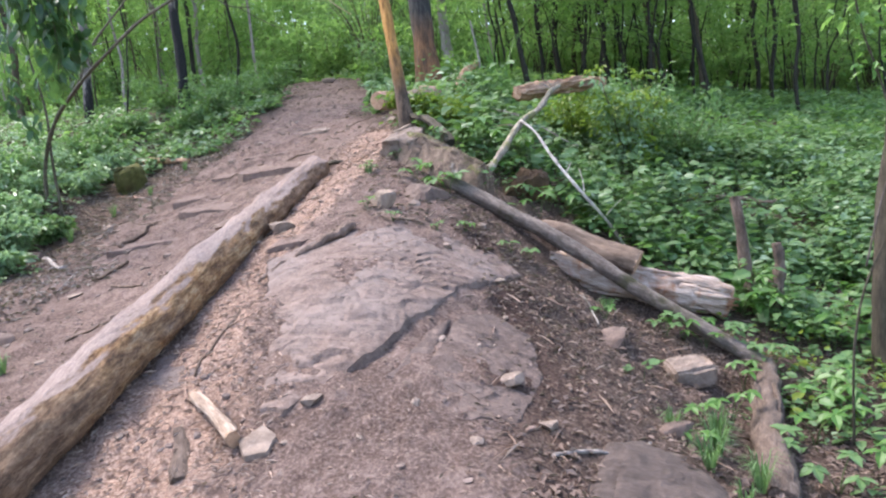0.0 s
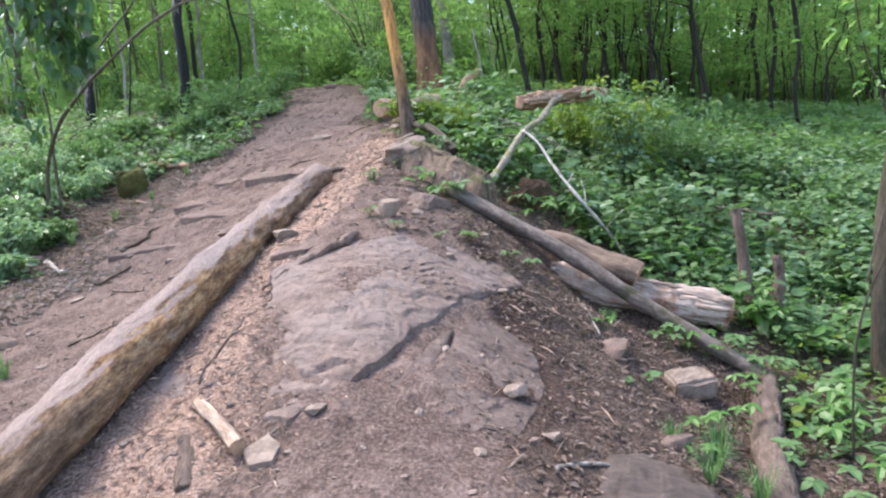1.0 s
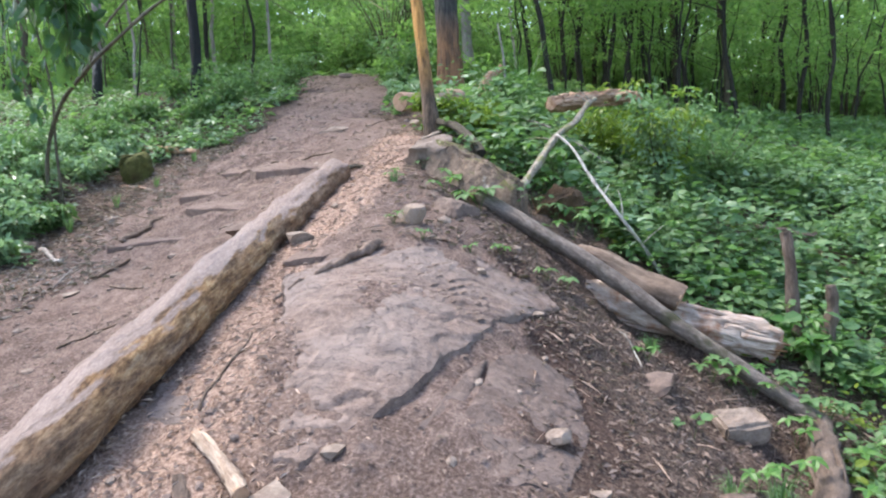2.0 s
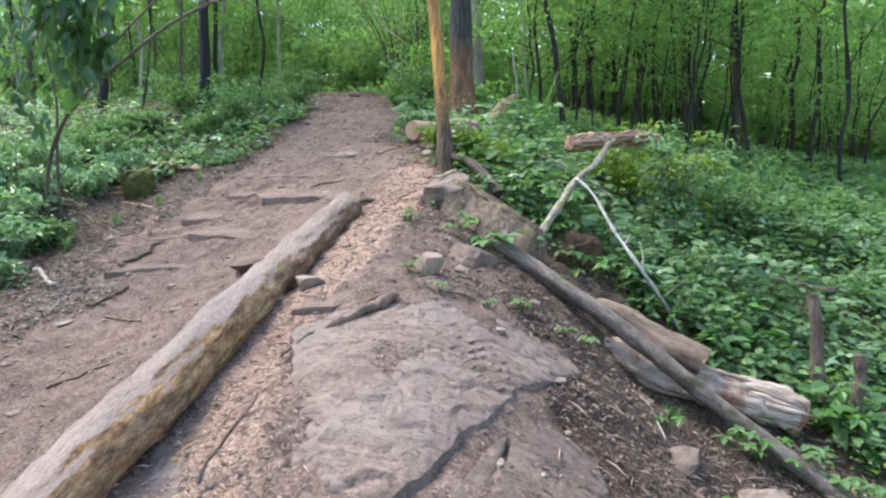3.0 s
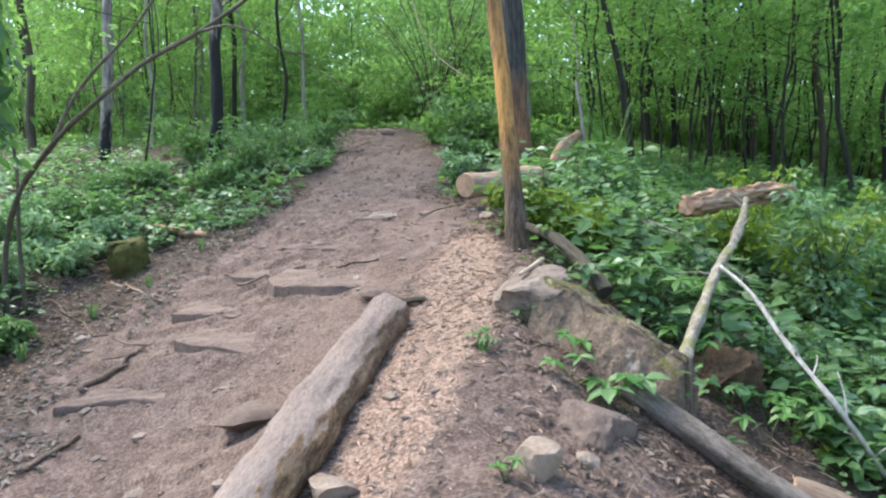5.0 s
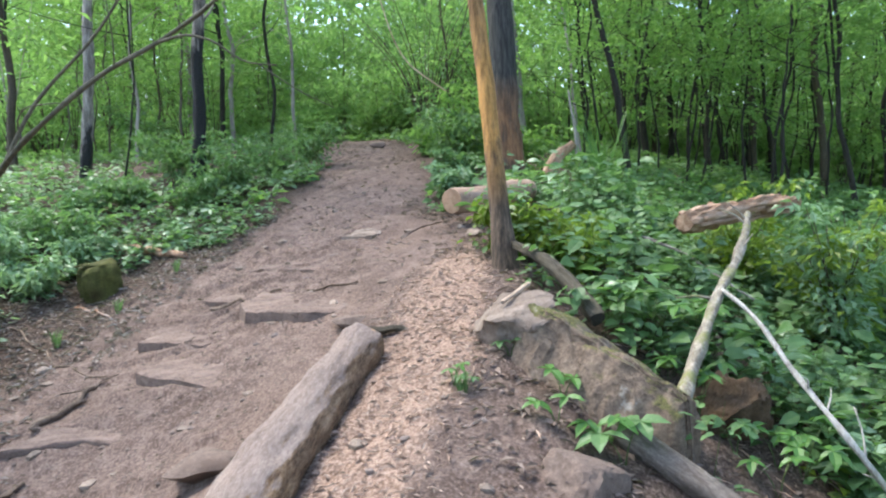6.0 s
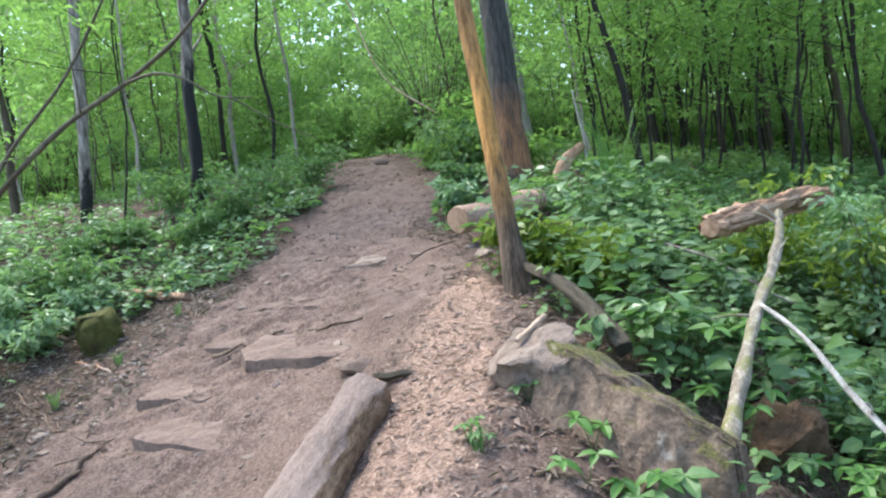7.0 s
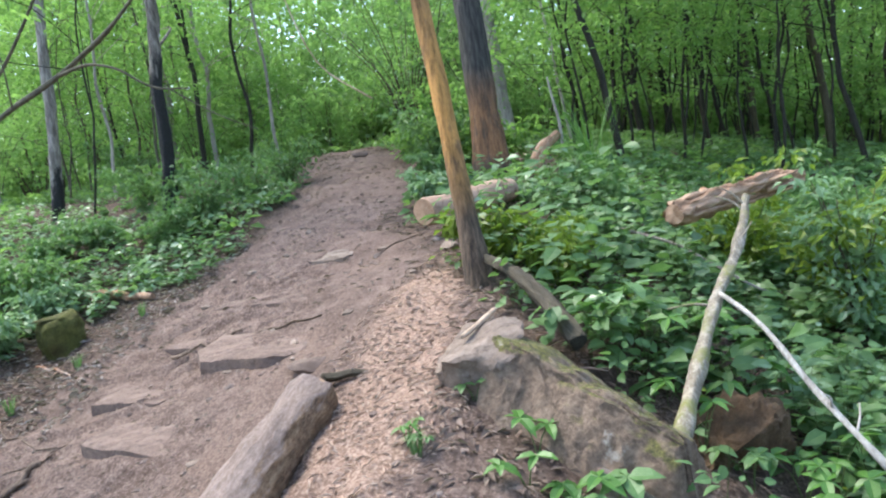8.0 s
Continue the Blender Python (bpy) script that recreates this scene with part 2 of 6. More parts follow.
def flaked_rock(name, dark, mid, light, grey, rough=0.85):
    """Layered sandstone: thin flakes broken off in terraces, dark lines along their steps, the sky's grey sheen painted
    in slow patches.
    """
    m, nt, bsdf = material(name)
    flake, grain, slow, fine = noise_tex(nt, 4.5, 7, 0.6, (0.75, 2.2, 1.5)), noise_tex(nt, 30, 7, 0.75), noise_tex(nt, 1.5, 5, 0.55), noise_tex(nt, 110, 4, 0.7)
    steps = [(0.3, 0.0), (0.385, 0.12), (0.4, 0.3), (0.455, 0.36), (0.465, 0.52), (0.525, 0.58), (0.54, 0.76), (0.62, 0.84), (0.63, 1.0)]
    terrace = ramp(nt, flake, [(p, (h, h, h)) for p, h in steps])
    tones = ((0.36, dark), (0.5, mid), (0.64, light))
    col = blend(nt, 0.4, ramp(nt, grain, tones), ramp(nt, fine, tones))
    col = blend(nt, 0.35, col, ramp(nt, flake, ((0.36, tuple(c * 0.8 for c in dark)), (0.5, mid), (0.64, light))))
    # Grey patches put the sky's sheen into the rock colour.
    col = blend(nt, between(nt, slow, 0.46, 0.62), col, blend(nt, 0.6, col, grey))
    edge = [(0.37, (0, 0, 0)), (0.385, (1, 1, 1)), (0.4, (0, 0, 0)), (0.452, (0, 0, 0)), (0.46, (1, 1, 1)), (0.468, (0, 0, 0)), (0.522, (0, 0, 0)), (0.532, (1, 1, 1)), (0.543, (0, 0, 0))]
    crack = blend(nt, 1.0, ramp(nt, flake, edge), ramp(nt, slow, ((0.4, (0.1, 0.1, 0.1)), (0.55, (0.5, 0.5, 0.5)))), "MULTIPLY")
    col = blend(nt, crack, col, tuple(c * 0.45 for c in dark))
    nt.links.new(col, bsdf.inputs["Base Color"])
    bsdf.inputs["Roughness"].default_value = rough
    bsdf.inputs["Specular IOR Level"].default_value = 0.3
    bump(nt, bsdf, blend(nt, 0.22, terrace, grain), 1.0, 0.022)
    return m


SOIL = ground_material()
ROCK = flaked_rock("sandstone", (0.078, 0.052, 0.041), (0.16, 0.112, 0.09), (0.26, 0.193, 0.16), (0.205, 0.163, 0.143))
TRAIL_ROCK = flaked_rock("trodden_sandstone", (0.078, 0.051, 0.04), (0.16, 0.11, 0.088), (0.255, 0.185, 0.153), (0.165, 0.115, 0.092), 0.92)
STONE = surface("loose_sandstone", (0.072, 0.05, 0.039), (0.158, 0.112, 0.09), (0.27, 0.2, 0.165), 8, 0.85, relief=0.8, depth=0.012, stain=(0.11, 0.075, 0.058), stain_amount=(0.46, 0.6), stain_scale=4)
PALE_ROCK = surface("pale_sandstone", (0.1, 0.074, 0.058), (0.21, 0.158, 0.124), (0.34, 0.27, 0.215), 9, 0.85, stain=(0.11, 0.075, 0.055))
LIGHT_ROCK = surface("light_sandstone", (0.12, 0.088, 0.066), (0.235, 0.175, 0.132), (0.34, 0.265, 0.21), 9, 0.85, stain=(0.2, 0.14, 0.105))
MOSSY_ROCK = mossy_stone()
EARTH = surface("dark_earth", (0.035, 0.02, 0.01), (0.095, 0.058, 0.031), (0.18, 0.115, 0.067), 14, 0.95, relief=0.9, depth=0.02)
PEELED = muddy_wood()
CUT = surface("fresh_cut_wood", (0.2, 0.115, 0.065), (0.36, 0.225, 0.14), (0.5, 0.34, 0.23), 22, 0.8, relief=0.3, depth=0.004)
TAN_WOOD = surface("barkless_wood", (0.075, 0.049, 0.033), (0.17, 0.117, 0.083), (0.3, 0.222, 0.168), 16, 0.8, (1, 1, 0.12), 0.7, 0.01, stain=(0.06, 0.038, 0.024), stain_amount=(0.5, 0.68), stain_scale=5)
SPLIT_WOOD = surface("pale_split_wood", (0.17, 0.1, 0.062), (0.42, 0.31, 0.225), (0.62, 0.5, 0.4), 18, 0.8, (1, 1, 0.15), 0.9, 0.012, stain=(0.16, 0.1, 0.065), stain_amount=(0.5, 0.64), stain_scale=9)
WHITE_WOOD = surface("barkless_white_wood", (0.13, 0.105, 0.085), (0.4, 0.36, 0.31), (0.66, 0.62, 0.56), 14, 0.8, (1.4, 1.4, 0.2), 0.6, 0.006, stain=(0.1, 0.075, 0.05), stain_amount=(0.55, 0.68), stain_scale=4)
LITTERED = flaked_rock("littered_sandstone", (0.085, 0.062, 0.048), (0.175, 0.13, 0.102), (0.285, 0.226, 0.184), (0.21, 0.163, 0.132), 0.9)
GREY_WOOD = surface("weathered_wood", (0.09, 0.072, 0.06), (0.27, 0.23, 0.2), (0.58, 0.52, 0.46), 10, 0.85, (1.6, 1.6, 0.1), 0.9, 0.014)
CRUMBLED = surface("crumbled_wood", (0.05, 0.034, 0.026), (0.14, 0.1, 0.076), (0.29, 0.22, 0.175), 14, 0.9, (1.4, 1.4, 0.3), 1.0, 0.02)
ROOT = surface("root_bark", (0.07, 0.047, 0.036), (0.155, 0.108, 0.083), (0.27, 0.2, 0.16), 20, 0.9, (1, 1, 0.5), 0.8, 0.01)
LIMB = surface("limb_bark", (0.028, 0.026, 0.017), (0.078, 0.07, 0.047), (0.17, 0.155, 0.105), 24, 0.85, (1, 1, 0.4), 0.7, 0.006)
ROTTEN = surface("rotten_wood", (0.09, 0.042, 0.022), (0.4, 0.235, 0.14), (0.72, 0.54, 0.4), 12, 0.9, (1.4, 1.4, 0.16), 1.0, 0.02)
GREY_BARK = surface("smooth_grey_bark", (0.045, 0.034, 0.027), (0.125, 0.098, 0.08), (0.27, 0.225, 0.19), 16, 0.8, (1, 1, 0.4), 0.8, 0.008, stain=(0.05, 0.046, 0.022), stain_amount=(0.5, 0.66), stain_scale=5)
BARK = surface("rough_bark", (0.028, 0.022, 0.014), (0.074, 0.06, 0.04), (0.155, 0.13, 0.09), 18, 0.9, (1, 1, 0.16), 1.0, 0.02, stain=(0.06, 0.07, 0.025), stain_amount=(0.58, 0.75))
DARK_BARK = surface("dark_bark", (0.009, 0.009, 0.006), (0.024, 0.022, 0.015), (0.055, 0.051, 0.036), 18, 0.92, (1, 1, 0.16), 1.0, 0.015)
FRESH = surface("fresh_barkless_wood", (0.2, 0.12, 0.08), (0.37, 0.24, 0.165), (0.52, 0.37, 0.275), 14, 0.8, (1, 1, 0.2), 0.6, 0.008, stain=(0.13, 0.075, 0.05), stain_amount=(0.56, 0.7), stain_scale=5)
BLEACHED = surface("bleached_wood", (0.17, 0.115, 0.085), (0.43, 0.33, 0.265), (0.68, 0.585, 0.51), 12, 0.85, (1.6, 1.6, 0.12), 0.9, 0.012, stain=(0.28, 0.135, 0.07), stain_amount=(0.48, 0.6), stain_scale=4)
SOILED_ROCK = flaked_rock("soil_covered_sandstone", (0.055, 0.037, 0.03), (0.122, 0.086, 0.07), (0.215, 0.158, 0.131), (0.15, 0.11, 0.092), 0.9)
DARK_ROCK = surface("dark_sandstone", (0.04, 0.028, 0.023), (0.09, 0.066, 0.054), (0.16, 0.122, 0.102), 7, 0.8, (1, 2.4, 1), relief=0.8, depth=0.014)
PALE_BARK = surface("pale_bark", (0.13, 0.11, 0.095), (0.27, 0.24, 0.21), (0.45, 0.42, 0.38), 14, 0.85, (1, 1, 0.25), 0.6, 0.01, stain=(0.1, 0.09, 0.07))
# On both trees a warm glow is painted in with the rubbed wear.
RUBBED_GLOW = rubbed_glow_bark("rubbed_glow_bark", (0.1, 0.066, 0.042), (0.55, 0.28, 0.075), (0.35, 0.85, 1.4, 2.3))
SCUFFED_GLOW = rubbed_glow_bark("scuffed_glow_oak_bark", (0.045, 0.041, 0.036), (0.24, 0.115, 0.05), (0.1, 0.35, 0.9, 1.5))
BURNT = burnt_bark("burnt_grey_bark", 2.15, (0.06, 0.048, 0.04), (0.15, 0.125, 0.105), (0.3, 0.265, 0.23))
SINGED = burnt_bark("singed_pale_bark", 0.8, (0.09, 0.075, 0.065), (0.22, 0.19, 0.165), (0.4, 0.36, 0.32))
MOSS = surface("moss_over_wood", (0.025, 0.026, 0.007), (0.085, 0.085, 0.02), (0.18, 0.17, 0.05), 18, 0.95, relief=1.0, depth=0.02, stain=(0.05, 0.032, 0.02))
LICHEN = surface("lichened_bark", (0.07, 0.055, 0.038), (0.19, 0.158, 0.115), (0.52, 0.48, 0.4), 22, 0.85, (1, 1, 0.35), 0.6, 0.006, stain=(0.16, 0.16, 0.055), stain_amount=(0.52, 0.64), stain_scale=7)
CANOPY = leaf_material("canopy_leaf", ((0.085, 0.175, 0.04), (0.15, 0.29, 0.065), (0.24, 0.39, 0.105)), 0.5, 0.62)
# Paler copy of canopy_leaf: the far woods' brightness is put into its tones.
BRIGHT_FAR_LEAF = leaf_material("brightened_far_canopy_leaf", ((0.12, 0.23, 0.065), (0.18, 0.33, 0.095), (0.26, 0.42, 0.14)), 0.6, 0.62)
HERB = leaf_material("herb_leaf", ((0.05, 0.11, 0.033), (0.09, 0.182, 0.055), (0.13, 0.24, 0.082), (0.185, 0.3, 0.12)), 0.5, 0.42)
# The yellow tone carries a warm glow put into the leaf colour.
YELLOW = leaf_material("yellow_glow_leaf", ((0.13, 0.2, 0.02), (0.2, 0.27, 0.03)), 0.45, 0.5)
WAXY = leaf_material("waxy_leaf", ((0.12, 0.22, 0.085), (0.21, 0.34, 0.16), (0.34, 0.46, 0.3)), 0.3, 0.45)
BOUGH = leaf_material("bough_leaf", ((0.018, 0.055, 0.022), (0.032, 0.09, 0.03), (0.06, 0.14, 0.045)), 0.3, 0.4)
CREEPER = leaf_material("creeper_leaf", ((0.055, 0.145, 0.025), (0.085, 0.2, 0.036), (0.12, 0.25, 0.052)), 0.42, 0.4)
DEAD_LEAF = leaf_material("dead_leaf", ((0.045, 0.027, 0.021), (0.09, 0.058, 0.045), (0.15, 0.1, 0.08), (0.25, 0.185, 0.15)), 0.8, 0.1)
GREY_LEAF = leaf_material("bleached_dead_leaf", ((0.12, 0.088, 0.072), (0.22, 0.172, 0.145), (0.36, 0.305, 0.268)), 0.7, 0.12)
CHIP = leaf_material("wood_chip", ((0.185, 0.116, 0.084), (0.34, 0.237, 0.177), (0.56, 0.43, 0.34)), 0.8, 0.02)
STEM = surface("green_stem", (0.035, 0.05, 0.015), (0.07, 0.1, 0.03), (0.12, 0.15, 0.05), 20, 0.7)


# ---------------------------------------------------------------- the ground
GX = np.array([-8, -4, -2.8, -1.6, -0.6, 0.4, 1.4, 3, 7, 16], float)
GY = np.array([1, 2.8, 4, 5.2, 6.5, 8.5, 12, 17, 26], float)
GZ = np.array([
    [0.2, -0.1, -0.2, -0.19, -0.13, -0.2, -0.42, -0.72, -1.0, -1.15],
    [0.4, 0.06, 0.03, 0.12, 0.15, -0.05, -0.42, -0.75, -0.95, -1.0],
    [0.6, 0.18, 0.16, 0.5, 0.64, 0.2, -0.4, -0.74, -0.88, -0.85],
    [0.75, 0.32, 0.34, 0.8, 0.98, 0.52, -0.1, -0.58, -0.75, -0.7],
    [0.95, 0.5, 0.7, 1.08, 1.24, 0.85, 0.3, -0.25, -0.52, -0.55],
    [1.35, 1.0, 1.26, 1.5, 1.56, 1.3, 0.9, 0.25, -0.15, -0.3],
    [2.15, 2.05, 2.13, 2.11, 2.03, 1.85, 1.55, 1.1, 0.55, 0.15],
    [2.75, 2.92, 2.93, 2.85, 2.65, 2.5, 2.35, 2.0, 1.25, 0.6],
    [2.9, 2.95, 2.95, 2.9, 2.8, 2.7, 2.6, 2.4, 1.6, 0.8]])


def hermite(knots, rows, v):
    """A smooth curve through rows at knots; v is clamped to their range."""
    v = np.clip(v, knots[0], knots[-1])
    i = np.clip(np.searchsorted(knots, v) - 1, 0, len(knots) - 2)
    slope = np.gradient(rows, knots, axis=0)
    h = knots[i + 1] - knots[i]
    s = (v - knots[i]) / h
    n = np.arange(len(v))
    pick = (lambda r, k: r[k, n]) if rows.ndim == 2 else (lambda r, k: r[k])
    return ((1 + 2 * s) * (1 - s) ** 2 * pick(rows, i) + s * (1 - s) ** 2 * h * pick(slope, i)
            + s * s * (3 - 2 * s) * pick(rows, i + 1) + s * s * (s - 1) * h * pick(slope, i + 1))


def base_height(x, y):
    """The lie of the land: hill slope, gully of the trail, knoll and the bank on the downhill side."""
    x, y = np.atleast_1d(np.asarray(x, float)), np.atleast_1d(np.asarray(y, float))
    columns = np.stack([hermite(GX, row, x) for row in GZ])
    hollow = 0.2 * np.exp(-((x - 0.95) / 0.5) ** 2 - ((y - 5.12) / 0.28) ** 2)
    return hermite(GY, columns, y) - hollow


def trail_cover(x, y):
    """1 on the bare trail and knoll, 0 under the woods."""
    wob = 0.28 * soft_noise(x, y, 1.1, 3) + 0.14 * soft_noise(x, y, 3.5, 4)
    left = np.interp(y, [-2, 4, 6, 8, 9.6, 10.9, 13, 17.4, 19], [-6, -5, -4.5, -4.0, -3.65, -3.25, -3.5, -4.6, -4.9])
    right = np.interp(y, [-2, 2.5, 3.5, 4.3, 5.0, 5.8, 6.6, 8.3, 10, 13.7, 17, 19], [0.9, 0.45, 0.45, 0.35, 0.1, -0.35, -0.6, -1.1, -1.55, -2.2, -3.2, -3.6])
    d = np.minimum(x - left, right - x) + wob
    return np.clip(d / 0.45 + 0.5, 0, 1) * np.clip((18.8 - y) / 1.2, 0, 1)


def dust_cover(x, y):
    """Sawdust: beside the peeled log and up the knoll beyond its end."""
    axis = np.interp(y, [2.2, 4.0, 5.2, 6.4, 8.2], [-1.5, -1.45, -1.2, -1.02, -0.95])
    width = np.interp(y, [2.0, 3, 4.4, 5.2, 6.2, 7.4, 8.4], [0.65, 0.5, 0.16, 0.3, 0.4, 0.36, 0.15])
    return np.clip(1.25 - np.abs(x - axis) / width, 0, 1) * np.clip((8.6 - y) / 0.8, 0, 1) * np.clip((y - 1.2) / 0.6, 0, 1)


def flank_shade(x, y):
    """Shade on the knoll's flank, put into the soil's colour together with damp."""
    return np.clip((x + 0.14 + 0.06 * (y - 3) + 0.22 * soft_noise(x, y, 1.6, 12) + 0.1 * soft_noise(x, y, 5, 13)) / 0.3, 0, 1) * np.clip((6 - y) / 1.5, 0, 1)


def height(x, y):
    z = base_height(x, y)
    x, y = np.atleast_1d(np.asarray(x, float)), np.atleast_1d(np.asarray(y, float))
    bare = trail_cover(x, y)
    z = z + (0.05 - 0.022 * bare) * soft_noise(x, y, 1.7, 1) + 0.024 * soft_noise(x, y, 4.3, 2) + (0.013 * soft_noise(x, y, 9, 5) + 0.011 * soft_noise(x, y, 17, 7)) * np.clip(0.7 + soft_noise(x, y, 1.4, 8), 0.15, 1.5)
    w = y * 3.1 + 0.9 * x + 0.9 * soft_noise(x, y, 1.2, 14) + 0.25 * soft_noise(x, y, 4, 15)
    s = w - np.floor(w)
    worn = bare * np.clip((-1.75 - x) / 0.4, 0, 1) * np.clip((y - 4.6) / 0.8, 0, 1) * np.clip((10.5 - y) / 1.5, 0, 1) * np.clip(0.45 + soft_noise(x, y, 0.9, 16), 0, 1)
    z = z + 0.045 * worn * (np.where(s < 0.12, s / 0.12, 1 - (s - 0.12) / 0.88) - 0.5)
    far = np.clip((np.hypot(x, y - 6) - 22) / 60, 0, 1)
    return z + far * 1.5 * soft_noise(x, y, 0.03, 6)


def spread(core0, core1, step, out, count):
    """Even steps over the core, growing steps beyond it."""
    core = np.arange(core0, core1 + step / 2, step)
    grow = np.cumsum(np.geomspace(step * 1.3, out / 3.5, count))
    grow *= out / grow[-1]
    return np.concatenate([core[0] - grow[::-1], core, core[-1] + grow])


def build_ground():
    xs, ys = spread(-5.2, 3.0, 0.028, 240, 46), spread(1.5, 10.2, 0.028, 240, 46)
    gx, gy = np.meshgrid(xs, ys)
    fx, fy = gx.ravel(), gy.ravel()
    z = height(fx, fy)
    nx, ny = len(xs), len(ys)
    k = (np.arange(ny - 1)[:, None] * nx + np.arange(nx - 1)[None]).ravel()
    faces = np.stack([k, k + 1, k + nx + 1, k + nx], 1).tolist()
    me = mesh_from("ground", np.stack([fx, fy, z], 1).tolist(), faces, [SOIL], True)
    cover = me.color_attributes.new("cover", "FLOAT_COLOR", "POINT")
    cover.data.foreach_set("color", np.stack([trail_cover(fx, fy), dust_cover(fx, fy), flank_shade(fx, fy), np.ones(len(fx))], 1).ravel())
    return tagged(new("ground", me), "sloping brown woodland soil with a bare dirt trail", "ground", kind="structure")


build_ground()


# ---------------------------------------------------------------- shapes
def tube(name, points, radii, mats, sides=10, lump=0.06, seed=0, caps=True, cap_slot=0, fine=0.0):
    """A limb: rings along a curve, uneven round, closed at both ends."""
    pts = [Vector(p) for p in points]
    verts, faces = [], []
    side = Vector((1, 0, 0))
    for i, p in enumerate(pts):
        d = (pts[min(i + 1, len(pts) - 1)] - pts[max(i - 1, 0)]).normalized()
        side = (side - side.dot(d) * d)
        if side.length < 0.05:
            side = d.orthogonal()
        side.normalize()
        up = d.cross(side)
        for k in range(sides):
            a = 2 * math.pi * k / sides
            q = noise.noise(Vector((math.cos(a) * 0.9, math.sin(a) * 0.9, p.length * 2.6 + seed * 7.3)))
            q2 = noise.noise(Vector((math.cos(a) * 3, math.sin(a) * 3, p.length * 9 + seed * 3.1))) if fine else 0
            verts.append(p + (side * math.cos(a) + up * math.sin(a)) * radii[i] * (1 + lump * 2 * q + fine * q2))
    n = len(pts)
    for i in range(n - 1):
        for k in range(sides):
            faces.append((i * sides + k, i * sides + (k + 1) % sides, (i + 1) * sides + (k + 1) % sides, (i + 1) * sides + k))
    me_caps = []
    if caps:
        for i, turn in ((0, -1), (n - 1, 1)):
            verts.append(pts[i] + (pts[i] - pts[i - 1 if i else 1]).normalized() * radii[i] * 0.04)
            for k in range(sides):
                a, b = i * sides + k, i * sides + (k + 1) % sides
                me_caps.append(len(faces))
                faces.append((a, b, len(verts) - 1) if turn > 0 else (b, a, len(verts) - 1))
    me = mesh_from(name, verts, faces, mats, True)
    for f in me_caps:
        me.polygons[f].material_index = cap_slot
        me.polygons[f].use_smooth = False
    return me


def curve(points, steps):
    """Points evenly along a smooth line through the given ones."""
    p = np.array(points, float)
    knots = np.r_[0, np.cumsum(np.linalg.norm(np.diff(p, axis=0), axis=1))]
    want = np.linspace(0, knots[-1], steps)
    if len(p) < 3:
        return np.stack([np.interp(want, knots, p[:, k]) for k in range(p.shape[1])], 1)
    return np.stack([hermite(knots, p[:, k], want) for k in range(p.shape[1])], 1)


def lying_log(name, a, b, r0, r1, bark, end, label, bend=0.0, lump=0.08, sides=20, seed=1, fine=0.03, category="log"):
    """A log from a to b with its bark or bare wood, and a cut face at each end."""
    at = along(a, b)
    length = (Vector(b) - Vector(a)).length
    root = new(name)
    root.matrix_world = at
    tagged(root, label, category)
    n = max(14, int(length / 0.035))
    s = np.linspace(0, 1, n)
    pts = [(bend * math.sin(math.pi * u) + min(0.012, r0 * 0.2) * math.sin(9 * u + seed), min(0.012, r0 * 0.2) * math.cos(7 * u + seed), u * length) for u in s]
    rad = [r0 + (r1 - r0) * u for u in s]
    rad[0] *= 0.95
    rad[-1] *= 0.95
    part("bark", tube(name, pts, rad, [bark], sides, lump, seed, False, fine=fine), root)
    for i, j in ((0, 1), (-1, -2)):
        p, q = Vector(pts[i]), Vector(pts[j])
        d = (p - q).normalized()
        part("cut_end", tube("cut_end", [p - d * 0.012, p + d * 0.004], [rad[i] * 1.0, rad[i] * 0.97], [end], sides, lump, seed, True), root, "pale sawn end grain")
    return root


def crooked_branch(points, r0, r1, mat, label, seed):
    """A dead branch through the given points, knobbly, with broken side twigs."""
    rnd = random.Random(seed)
    base = np.array(points[0])
    root = thing("fallen_branch", base, label, "branch")
    line = curve(np.array(points) - base, 60)
    part("shaft", tube("shaft", line, np.linspace(r0, r1, 60) * (1 + 0.12 * np.sin(np.arange(60) * 0.7 + seed)), [mat], 14, 0.2, seed, fine=0.16), root)
    for k in range(5):
        i = rnd.randrange(12, 56)
        d = Vector((rnd.uniform(-1, 1), rnd.uniform(-0.6, 0.6), rnd.uniform(0, 1))).normalized() * rnd.uniform(0.06, 0.28)
        q = Vector(line[i])
        part("twig", tube("twig", curve([q, q + d * 0.5 + Vector((0.01, 0, 0.015)), q + d], 6), np.linspace(r1 * 0.4, r1 * 0.15, 6), [mat], 6, 0.1, k), root)
    return root


def splinters(log, length, radius, count, mat, seed, out=1.0):
    """Torn strips of wood that lie along a log's upper side."""
    rnd = random.Random(seed)
    for k in range(count):
        a, s = rnd.uniform(0, 6.28), rnd.uniform(0.03, 0.8)
        n = rnd.uniform(0.08, 0.3) * length
        r = radius * rnd.uniform(0.95, 1.06) * out
        w = rnd.uniform(0.008, 0.02)
        b = a + rnd.uniform(-0.25, 0.25)
        line = [(math.cos(a) * r, math.sin(a) * r, s * length), (math.cos(a) * (r + 0.006), math.sin(a) * (r + 0.006), s * length + n * 0.5), (math.cos(b) * r * 1.04, math.sin(b) * r * 1.04, min(length * 1.03, s * length + n))]
        part("splinter", tube("splinter", line, [w, w * 1.2, w * 0.3], [mat], 5, 0.2, seed + k), log)


